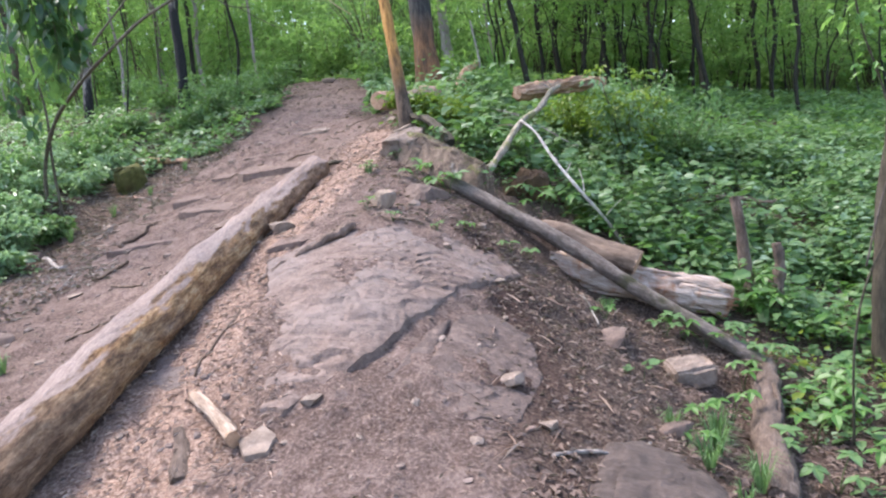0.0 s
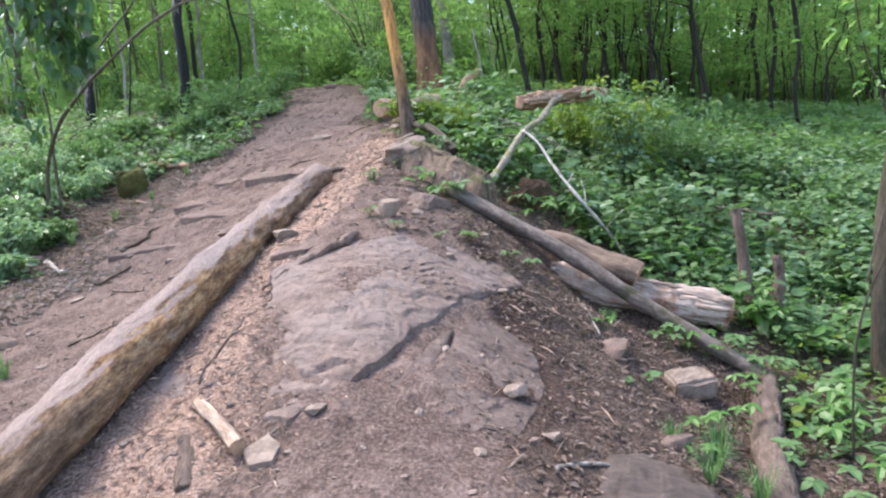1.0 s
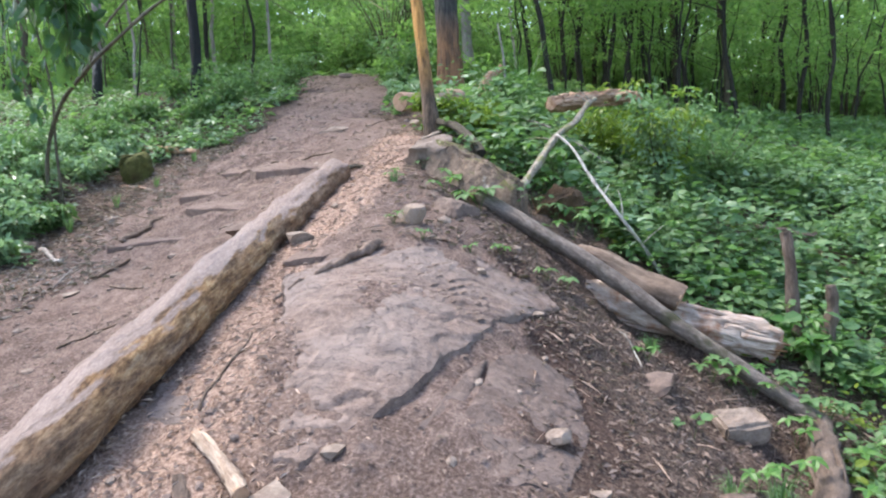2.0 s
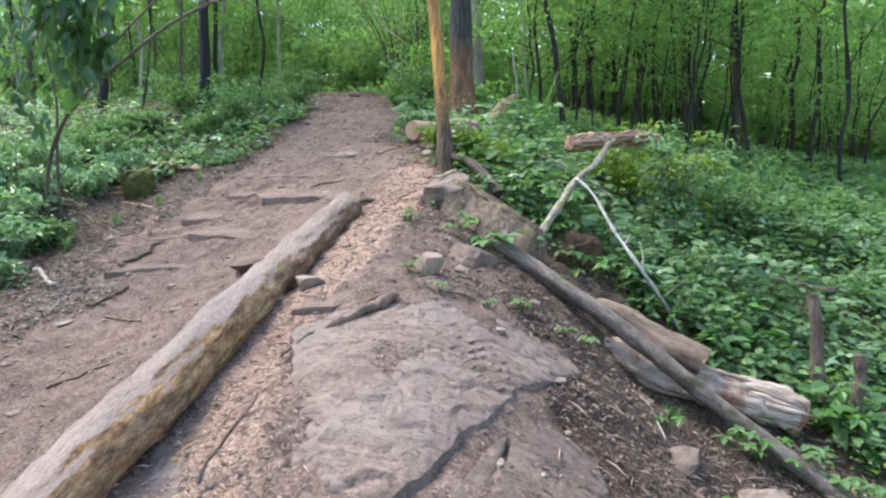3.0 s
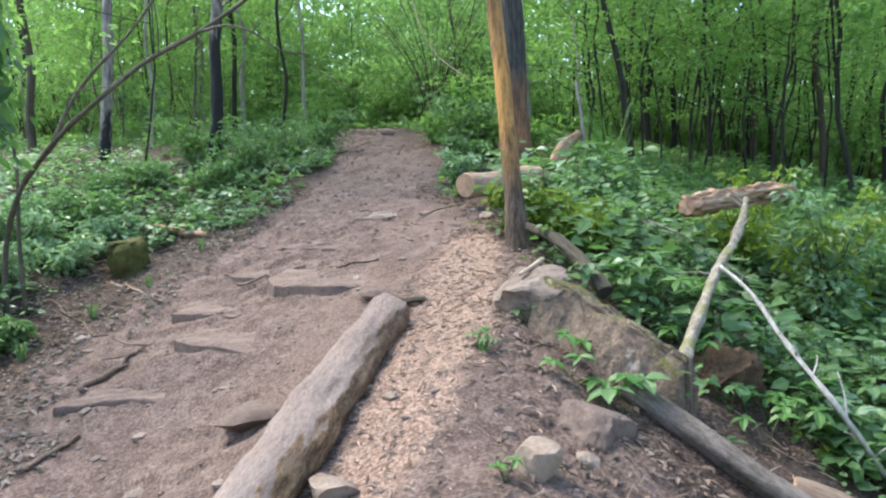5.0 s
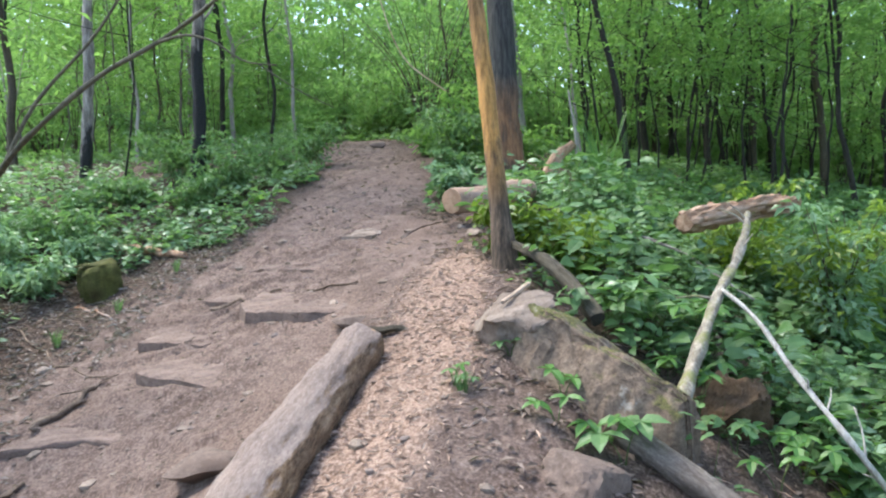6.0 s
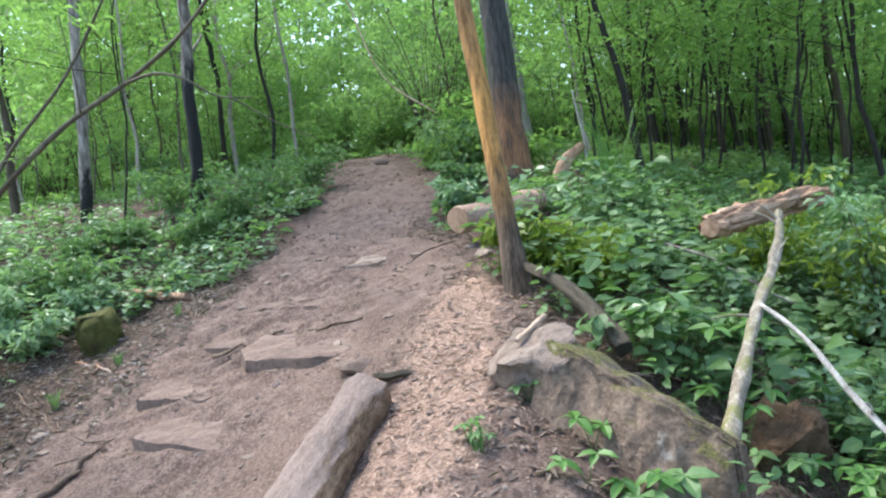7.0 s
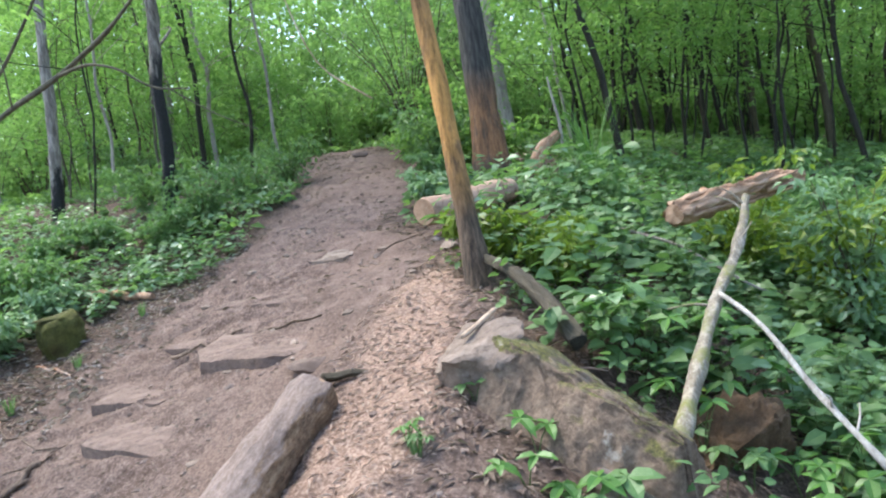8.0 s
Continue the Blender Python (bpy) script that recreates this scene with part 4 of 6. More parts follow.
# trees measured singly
tree("leaning_tree", (-0.63, 7.62, 1.5), 7.5, 0.071, RUBBED_GLOW, "slim leaning tree beside the trail, orange glow painted on its rubbed bark", (-0.09, 0.14), 4, 7, 0.55, 1.4, sides=16, wavy=0.05)
tree("oak_tree", (-0.62, 12.3, 2.0), 15, 0.2, SCUFFED_GLOW, "large dark-barked tree, orange glow painted on its scuffed foot", (-0.03, 0.05), 7, 14, 0.3, 3.2, 7, 30, sides=26, wavy=0.06)
tree("charred_tree", (-5.15, 12.2, 2.05), 13, 0.092, BURNT, "tree with a charred black lower trunk", (0.06, 0.06), 9, 10, 0.2, 2.4, 6, 24, sides=22, wavy=0.4, rugged=0.16, high_twigs=7)
tree("charred_tree", (-7.3, 12.9, 2.2), 13, 0.088, SINGED, "pale tree with a burnt foot", (0.07, 0.02), 12, 9, 0.3, 2.6, 6, 9, sides=20, wavy=0.3, rugged=0.13, high_twigs=7)
tree("bent_tree", (1.25, 13.3, 1.75), 11, 0.055, DARK_BARK, "dark bent tree in the hollow", (-0.16, 0.06), 14, 9, 0.35, 2.4, 6, 30, sides=12, wavy=0.35)
tree("pale_tree", (-0.35, 17.2, 2.6), 15, 0.13, PALE_BARK, "pale straight tree in the woods", (-0.06, 0.02), 16, 12, 0.3, 3, 6, 36, sides=12)

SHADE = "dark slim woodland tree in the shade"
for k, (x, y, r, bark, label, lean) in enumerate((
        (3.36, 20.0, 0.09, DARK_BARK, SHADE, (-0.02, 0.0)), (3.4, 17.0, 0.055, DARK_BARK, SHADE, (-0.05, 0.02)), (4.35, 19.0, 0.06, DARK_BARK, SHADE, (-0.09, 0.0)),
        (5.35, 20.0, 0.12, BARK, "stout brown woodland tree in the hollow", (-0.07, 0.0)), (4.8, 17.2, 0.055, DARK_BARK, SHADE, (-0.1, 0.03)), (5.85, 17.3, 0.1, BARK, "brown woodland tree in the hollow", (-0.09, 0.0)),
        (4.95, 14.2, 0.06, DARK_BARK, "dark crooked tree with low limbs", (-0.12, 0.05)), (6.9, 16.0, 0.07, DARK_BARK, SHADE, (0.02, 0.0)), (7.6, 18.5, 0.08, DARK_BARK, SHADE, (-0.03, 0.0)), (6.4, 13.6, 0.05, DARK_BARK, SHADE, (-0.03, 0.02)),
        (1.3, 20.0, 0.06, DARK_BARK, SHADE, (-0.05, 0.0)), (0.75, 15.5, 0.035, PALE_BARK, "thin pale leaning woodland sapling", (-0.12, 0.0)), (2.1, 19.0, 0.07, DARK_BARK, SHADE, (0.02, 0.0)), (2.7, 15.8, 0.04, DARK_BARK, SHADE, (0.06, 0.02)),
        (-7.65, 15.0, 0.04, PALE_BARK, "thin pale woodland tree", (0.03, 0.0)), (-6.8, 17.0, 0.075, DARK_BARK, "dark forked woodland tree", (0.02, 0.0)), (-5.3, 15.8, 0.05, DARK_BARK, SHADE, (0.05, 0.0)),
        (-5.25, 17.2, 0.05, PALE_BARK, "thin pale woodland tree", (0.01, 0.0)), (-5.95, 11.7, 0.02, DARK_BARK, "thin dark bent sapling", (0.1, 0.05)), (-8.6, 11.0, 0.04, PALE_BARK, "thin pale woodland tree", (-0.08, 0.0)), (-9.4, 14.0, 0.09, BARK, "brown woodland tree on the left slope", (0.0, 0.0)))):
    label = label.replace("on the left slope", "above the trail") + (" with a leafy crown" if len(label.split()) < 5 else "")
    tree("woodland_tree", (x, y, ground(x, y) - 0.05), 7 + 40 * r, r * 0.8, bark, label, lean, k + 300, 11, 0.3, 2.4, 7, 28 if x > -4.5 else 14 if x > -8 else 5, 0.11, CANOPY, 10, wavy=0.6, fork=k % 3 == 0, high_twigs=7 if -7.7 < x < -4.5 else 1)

rnd = random.Random(8)
for k in range(34):
    x, y = rnd.uniform(1.2, 9.5), rnd.uniform(14, 24)
    r = rnd.uniform(0.016, 0.034)
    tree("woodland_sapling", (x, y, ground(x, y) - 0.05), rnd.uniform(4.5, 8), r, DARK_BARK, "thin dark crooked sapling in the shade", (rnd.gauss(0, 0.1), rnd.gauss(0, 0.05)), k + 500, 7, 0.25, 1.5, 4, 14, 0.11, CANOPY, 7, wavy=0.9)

MEASURED = [(-0.62, 12.3), (-5.15, 12.2), (-7.3, 12.9), (1.25, 13.3), (-0.35, 17.2), (-0.64, 7.4), (3.36, 20), (5.35, 20), (-6.8, 17), (5.85, 17.3)]
rnd = random.Random(21)
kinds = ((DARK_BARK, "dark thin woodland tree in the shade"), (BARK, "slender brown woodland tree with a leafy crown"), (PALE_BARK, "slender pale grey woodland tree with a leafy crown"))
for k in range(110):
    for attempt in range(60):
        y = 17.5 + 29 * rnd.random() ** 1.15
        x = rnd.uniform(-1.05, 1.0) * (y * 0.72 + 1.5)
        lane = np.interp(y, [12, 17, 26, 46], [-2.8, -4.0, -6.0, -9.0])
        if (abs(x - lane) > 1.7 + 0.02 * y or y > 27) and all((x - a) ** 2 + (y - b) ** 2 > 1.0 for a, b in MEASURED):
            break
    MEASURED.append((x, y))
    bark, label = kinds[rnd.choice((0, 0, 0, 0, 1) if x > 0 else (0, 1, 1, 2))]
    r = rnd.choice((0.03, 0.035, 0.045, 0.06, 0.085))
    near = y < 24
    tree("woodland_tree", (x, y, ground(x, y) - 0.05), rnd.uniform(7, 12) * (0.75 + r * 3), r, bark, label, (rnd.gauss(0, 0.05), rnd.gauss(0, 0.05)), k + 40,
         12 if near else 10, 0.28 if near else 0.16, 2.5, 7 if near else 6, 22, 0.12 if near else 0.18, CANOPY if near else BRIGHT_FAR_LEAF, 8, wavy=0.6, fork=near and k % 4 == 0)

# ---------------------------------------------------------------- understory: shrubs and saplings
def shrub(place, high, wide, label, seed, mat=HERB, leaf=0.1, stems=6, blades=30, ratio=0.5, group="woodland shrubs", name="shrub"):
    """A shrub: several thin stems from one foot, each with leaf sprays along it."""
    rnd = random.Random(seed)
    root = thing(name, place, label, "shrub", group)
    centres, radii = [], []
    for k in range(stems):
        a = k * 2.4 + rnd.random()
        far = wide * rnd.uniform(0.3, 1.0)
        tip = Vector((math.cos(a) * far, math.sin(a) * far, high * rnd.uniform(0.65, 1.05)))
        line = curve([(0, 0, -0.08), (tip.x * 0.35, tip.y * 0.35, tip.z * 0.55), tip], 7)
        r = 0.006 + high * 0.004
        part("stem", tube("stem", line, np.linspace(r, r * 0.25, 7), [BARK if high > 0.9 else STEM], 5, 0.05, seed + k), root)
        for j in range(5):
            q = line[2 + j]
            centres.append(q + np.array([rnd.gauss(0, 0.12) * wide, rnd.gauss(0, 0.12) * wide, rnd.gauss(0, 0.05) * high]))
            radii.append(wide * rnd.uniform(0.2, 0.42))
    part("foliage", leaves("foliage", *spray(centres, blades, np.array(radii), leaf, 0.4), [mat], ratio), root)
    return root


rnd = random.Random(77)
made = 0
while made < 190:
    y = 9.5 + 32 * rnd.random() ** 1.1
    x = rnd.uniform(-1, 1) * (y * 0.72 + 2)
    lane = np.interp(y, [8, 12, 17, 26, 46], [-2.4, -2.8, -4.0, -6.0, -9.0])
    if (abs(x - lane) < 1.35 + 0.012 * y and y < 21) or (x > 0 and y < 20) or (-1 < x < 3 and y < 12) or (x < -3.2 and y < 18 and rnd.random() < 0.92):
        continue
    made += 1
    tall = y > 17 and rnd.random() < 0.8
    high = rnd.uniform(1.8, 4.6) if tall else rnd.uniform(0.5, 1.3)
    shrub((x, y, ground(x, y)), high, high * rnd.uniform(0.4, 0.6) + 0.25, "tall leafy green understory sapling" if tall else "low leafy green woodland shrub", made, BRIGHT_FAR_LEAF if y > 18 else CANOPY if rnd.random() < 0.6 else HERB,
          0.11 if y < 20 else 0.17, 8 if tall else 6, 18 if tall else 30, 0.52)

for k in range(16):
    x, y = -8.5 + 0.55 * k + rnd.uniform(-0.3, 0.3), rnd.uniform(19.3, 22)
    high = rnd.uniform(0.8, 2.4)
    shrub((x, y, ground(x, y)), high, 0.7, "leafy green shrub where the trail goes over the crest", 900 + k, BRIGHT_FAR_LEAF, 0.13, 7, 15, 0.52)

rnd = random.Random(31)
for k in range(26):
    x, y = (rnd.uniform(0.5, 10), rnd.uniform(13, 23)) if k < 16 else (rnd.uniform(-11, -5.6), rnd.uniform(13, 22))
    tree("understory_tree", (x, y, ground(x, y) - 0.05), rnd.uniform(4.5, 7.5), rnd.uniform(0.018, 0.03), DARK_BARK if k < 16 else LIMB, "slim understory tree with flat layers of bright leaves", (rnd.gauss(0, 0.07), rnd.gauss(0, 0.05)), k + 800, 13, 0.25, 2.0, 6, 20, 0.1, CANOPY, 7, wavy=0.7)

for k in range(12):
    x, y = -9.5 + 0.75 * k + rnd.uniform(-0.3, 0.3), rnd.uniform(21.5, 27)
    tree("understory_tree", (x, y, ground(x, y) - 0.05), rnd.uniform(5, 8), rnd.uniform(0.02, 0.035), LIMB, "slim understory tree where the trail goes over the crest", (rnd.gauss(0, 0.06), rnd.gauss(0, 0.05)), k + 860, 13, 0.12, 2.2, 7, 26, 0.13, BRIGHT_FAR_LEAF, 7, wavy=0.7, high_twigs=4)

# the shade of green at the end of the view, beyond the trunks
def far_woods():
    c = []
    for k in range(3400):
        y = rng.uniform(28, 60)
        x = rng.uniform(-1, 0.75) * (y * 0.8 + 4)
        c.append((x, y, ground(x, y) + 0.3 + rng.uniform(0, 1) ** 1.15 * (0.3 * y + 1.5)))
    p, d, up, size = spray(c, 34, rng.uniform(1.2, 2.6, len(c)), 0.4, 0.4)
    me = leaves("far_woods", p, d, up, size, [BRIGHT_FAR_LEAF], 0.6)
    tagged(new("far_woods", me), "dense green foliage of the woods behind the trees", "foliage", kind="stuff")


far_woods()


# ---------------------------------------------------------------- low plants under the trees
def plant_bed(name, x, y, high, per, length, mats, label, full, ratio=0.5, seed=0):
    """Low plants in one bed: for each foot a rosette of leaves round an unseen stem, and the stems."""
    g = np.random.default_rng(seed)
    n = len(x)
    clump = 0.75 + 0.55 * soft_noise(x, y, 1.3, seed + 50) + 0.25 * soft_noise(x, y, 3.1, seed + 51)
    h = high * g.uniform(0.3, 1.25, n) * np.clip(clump, 0.25, 1.6)
    z = height(x, y)
    foot = np.stack([x, y, z], 1)
    k = np.repeat(np.arange(n), per)
    a = g.uniform(0, 6.283, n * per)
    u = g.uniform(0.35, 1.0, n * per)
    bend = np.stack([g.normal(0, 0.18, n), g.normal(0, 0.18, n), np.ones(n)], 1)
    stem = foot[k] + bend[k] * (h[k] * u)[:, None]
    out = np.stack([np.cos(a), np.sin(a), g.uniform(-0.3, 0.5, n * per)], 1)
    p = stem + out * (0.03 + 0.1 * g.random(n * per) * (h[k] / high))[:, None]
    up = np.stack([g.normal(0, 0.5, n * per), g.normal(0, 0.5, n * per), np.ones(n * per)], 1)
    size = length * g.uniform(0.55, 1.35, n * per) * np.repeat(g.uniform(0.5, 1.5, n), per)
    slots = np.repeat(g.choice(len(mats), n, p=[0.8, 0.2] if len(mats) == 2 else None), per)
    me = leaves(name, p, out, up, size, mats, ratio, slots, 0.1, full)
    tagged(new(name, me), label, "undergrowth", kind="stuff")
    if full:
        top = foot + bend * h[:, None]
        w = np.array([0.0025, 0, 0])
        w2 = np.array([0, 0.0025, 0])
        v = np.stack([foot - w, foot + w, top + w * 0.4, top - w * 0.4, foot - w2, foot + w2, top + w2 * 0.4, top - w2 * 0.4], 1).reshape(-1, 3)
        k4 = np.arange(2 * n)[:, None] * 4 + np.arange(4)[None]
        tagged(new("undergrowth_stems", mesh_from("stems", v.tolist(), k4.tolist(), [STEM])), "thin green stems of the undergrowth", "undergrowth", kind="stuff")


def scatter(count, x0, x1, y0, y1, keep, seed):
    g = np.random.default_rng(seed)
    x, y = g.uniform(x0, x1, count), g.uniform(y0, y1, count)
    thick = 0.55 + 0.45 * soft_noise(x, y, 0.9, seed)
    ok = keep(x, y) & (g.random(count) < thick)
    return x[ok], y[ok]


def woods(x, y):
    return trail_cover(x, y) < 0.35


CLEAR = ((-0.16, 5.95, 0.5), (-0.62, 6.45, 0.4), (0.45, 5.95, 0.36), (-0.2, 5.1, 0.3), (1.0, 5.0, 0.5), (1.5, 5.0, 0.4), (0.5, 5.35, 0.3), (1.35, 4.2, 0.4), (1.4, 3.4, 0.45), (-0.3, 7.0, 0.25), (-0.75, 9.4, 0.35), (-0.6, 7.6, 0.25), (-0.95, 8.6, 0.4), (-0.6, 9.1, 0.4), (-0.35, 8.8, 0.35), (-0.3, 9.5, 0.4), (0.6, 4.8, 0.35), (0.75, 4.4, 0.4), (1.15, 4.6, 0.42), (1.6, 4.6, 0.35), (0.2, 5.15, 0.3), (0.75, 5.55, 0.3), (0.45, 4.6, 0.4), (0.55, 4.0, 0.45), (0.6, 3.4, 0.4), (0.25, 4.95, 0.35), (-0.2, 5.45, 0.3))
THIN = ((2.1, 4.2, 0.6), (2.3, 3.4, 0.7), (2.7, 4.5, 0.4), (0.6, 6.3, 0.4), (0.75, 5.75, 0.4), (1.0, 5.6, 0.4), (1.9, 5.0, 0.35), (0.9, 7.4, 0.3))


STUMP_CLEAR = ((-4.55, 8.85, 0.55), (-4.35, 8.3, 0.55), (-4.55, 7.7, 0.45), (-4.1, 9.3, 0.5), (-4.5, 7.0, 0.5), (-4.9, 8.5, 0.4))


def outside(rings, x, y):
    ok = np.ones(len(x), bool)
    for cx, cy, r in rings:
        ok &= np.hypot(x - cx, y - cy) > r
    return ok


def right_bank(x, y):
    return woods(x, y) & (x > -0.9) & outside(CLEAR, x, y) & ~((x < 2.1) & (y < 3.9))


def tall_bank(x, y):
    return right_bank(x, y) & outside(THIN, x, y)


def left_bank(x, y):
    return woods(x, y) & (x < -3.2) & outside(STUMP_CLEAR, x, y)


x, y = scatter(1500, -0.9, 3.0, 3.8, 8.5, right_bank, 4)
plant_bed("undergrowth", x, y, 0.16, 7, 0.06, [HERB, YELLOW], "small green herbs on the bank", True, 0.6, 3)
x, y = scatter(1900, 0.2, 5.5, 3.8, 6.4, tall_bank, 5)
plant_bed("undergrowth", x, y, 0.38, 13, 0.095, [HERB, CREEPER], "knee-high green herbs and creepers covering the bank", True, 0.6, 6)
x, y = scatter(4200, -0.8, 6.5, 6.2, 10.5, tall_bank, 7)
plant_bed("undergrowth", x, y, 0.52, 14, 0.095, [HERB, WAXY], "lush knee-high green herbs around the boulders", True, 0.6, 16)
x, y = scatter(150, 1.85, 3.6, 2.2, 4.4, lambda x, y: x - 0.25 * (y - 2) > 1.45, 17)
plant_bed("undergrowth", x, y, 0.2, 10, 0.075, [HERB, WAXY], "creeper and herbs on the lower bank", True, 0.6, 18)
x, y = scatter(4600, -9.5, -3.2, 3.0, 12.5, left_bank, 8)
plant_bed("undergrowth", x, y, 0.29, 12, 0.08, [WAXY, HERB], "low glossy green herbs beside the trail", True, 0.55, 9)
x, y = scatter(11000, -18, 18, 9, 26, lambda x, y: woods(x, y) & outside(CLEAR, x, y) & outside(STUMP_CLEAR, x, y), 11)
plant_bed("undergrowth", x, y, 0.28, 10, 0.105, [HERB, CANOPY], "green undergrowth carpeting the woods", False, 0.6, 12)
x, y = scatter(11000, 0.4, 13, 10, 24, lambda x, y: woods(x, y), 19)
plant_bed("undergrowth", x, y, 0.24, 10, 0.11, [HERB, CANOPY], "low green herbs carpeting the shaded hollow", False, 0.6, 20)
x, y = scatter(7000, 3.5, 14, 1, 13, woods, 14)
plant_bed("undergrowth", x, y, 0.42, 10, 0.1, [HERB, CANOPY], "green undergrowth down the slope", False, 0.6, 15)


# ---------------------------------------------------------------- litter, chips and pebbles
def litter(name, x, y, length, mats, label, ratio, seed, lift=0.012):
    g = np.random.default_rng(seed)
    n = len(x)
    a = g.uniform(0, 6.283, n)
    d = np.stack([np.cos(a), np.sin(a), g.normal(0, 0.18, n)], 1)
    up = np.stack([g.normal(0, 0.35, n), g.normal(0, 0.35, n), np.ones(n)], 1)
    p = np.stack([x, y, height(x, y) + lift * g.uniform(0.4, 1.6, n)], 1)
    me = leaves(name, p, d, up, length * g.uniform(0.4, 1.5, n), mats, ratio, None, 0.1 if ratio > 0.1 else 0.01)
    tagged(new(name, me), label, "litter", kind="stuff")


edge = lambda x, y: (trail_cover(x, y) < 0.9) | ((x > 0.0) & (y > 2.2)) | ((x > -0.75) & (y > 4.6)) | (x + 0.55 * soft_noise(x, y, 1.2, 61) + 0.3 * soft_noise(x, y, 3.5, 62) < -3.75)
x, y = scatter(42000, -7, 3, 2.2, 11, edge, 21)
litter("leaf_litter", x, y, np.where((x > -0.2) & (y < 5.2), 0.034, 0.05), [DEAD_LEAF], "brown dead leaves scattered along the trail edges", 0.42, 22)
x, y = scatter(9000, -0.1, 2.2, 2.0, 5.3, lambda x, y: flank_shade(x, y) > 0.3, 39)
litter("leaf_litter", x, y, 0.045, [DEAD_LEAF], "reddish-brown dead leaves matted on the knoll's flank", 0.4, 40)
x, y = scatter(17000, -6.2, -3.3, 5.0, 10.5, edge, 37)
litter("leaf_litter", x, y, 0.056, [GREY_LEAF], "pale bleached leaves lying on the trail bank", 0.35, 38)
x, y = scatter(5200, -6, 3.2, 2.2, 10.5, edge, 35)
litter("twig_litter", x, y, 0.13, [CHIP, DEAD_LEAF], "thin pale broken twigs strewn over the leaf litter", 0.05, 36, 0.02)
x, y = scatter(7000, -5.5, -1.0, 8.0, 18.5, lambda x, y: trail_cover(x, y) > 0.3, 43)
litter("leaf_litter", x, y, 0.05, [DEAD_LEAF], "brown leaf crumbs along the farther trail", 0.4, 44)
x, y = scatter(7000, -4.6, 1.6, 1.8, 8.5, lambda x, y: trail_cover(x, y) > 0.5, 23)
litter("leaf_litter", x, y, 0.028, [DEAD_LEAF], "crumbs of dead leaf trodden into the trail", 0.45, 24)
x, y = scatter(19000, -2.2, -0.4, 1.6, 8.6, lambda x, y: dust_cover(x, y) > 0.1, 25)
litter("wood_chips", x, y, 0.046, [CHIP], "pale wood chips and shavings beside the peeled log", 0.18, 26, 0.008)
x, y = scatter(2600, -1.6, 1.3, 1.8, 6.5, lambda x, y: trail_cover(x, y) > 0.5, 27)
litter("wood_chips", x, y, 0.026, [CHIP], "pale wood chips strewn over the knoll", 0.3, 28, 0.008)


def pebbles(name, x, y, size, mat, label, seed):
    """Many small broken stones, half sunk in the soil."""
    g = np.random.default_rng(seed)
    bm = bmesh.new()
    bmesh.ops.create_icosphere(bm, subdivisions=1, radius=1)
    unit_v = np.array([v.co[:] for v in bm.verts])
    unit_f = np.array([[v.index for v in f.verts] for f in bm.faces])
    bm.free()
    n, k = len(x), len(unit_v)
    r = size * g.uniform(0.4, 1.0, n) ** 2 * 1.6
    v = unit_v[None] * (r[:, None] * g.uniform(0.6, 1.15, (n, k)))[..., None] * np.stack([g.uniform(0.8, 1.3, n), g.uniform(0.7, 1.2, n), g.uniform(0.35, 0.75, n)], 1)[:, None]
    a = g.uniform(0, 6.28, n)
    c, s = np.cos(a)[:, None], np.sin(a)[:, None]
    v = np.stack([v[..., 0] * c - v[..., 1] * s, v[..., 0] * s + v[..., 1] * c, v[..., 2]], -1)
    v += np.stack([x, y, height(x, y)], 1)[:, None]
    faces = (unit_f[None] + (np.arange(n) * k)[:, None, None]).reshape(-1, 3).tolist()
    tagged(new(name, mesh_from(name, v.reshape(-1, 3).tolist(), faces, [mat])), label, "pebbles", kind="stuff")


bare = lambda x, y: trail_cover(x, y) > 0.4
x, y = scatter(5200, -4.8, 1.8, 1.6, 12, bare, 31)
pebbles("pebbles", x, y, 0.018, ROCK, "small brown stones and clods on the trail", 32)
x, y = scatter(520, -4.8, 1.8, 1.8, 14, bare, 33)
pebbles("pebbles", x, y, 0.038, PALE_ROCK, "pale broken stones on the trail", 34)


# ---------------------------------------------------------------- the left side: stump, arching tree, hanging bough
def stump():
    z = ground(-4.62, 8.95)
    root = thing("stump", (-4.62, 8.95, z), "mossy cut-off stump end standing beside the trail", "stump")
    pts = [(0.0, 0.03, -0.12), (0.0, 0.02, 0.05), (-0.01, 0.0, 0.17), (-0.02, -0.01, 0.28), (-0.03, -0.02, 0.33)]
    part("log", tube("log", curve(pts, 30), np.interp(np.linspace(0, 1, 30), [0, 0.3, 0.6, 0.9, 1], [0.185, 0.19, 0.2, 0.19, 0.155]), [MOSS], 36, 0.14, 3, True, fine=0.2), root)
    part("crown", tube("crown", [(-0.03, -0.02, 0.325), (-0.03, -0.02, 0.345)], [0.15, 0.09], [MOSS], 24, 0.2, 5, True, fine=0.2), root, "cushion of yellow-green moss")


stump()


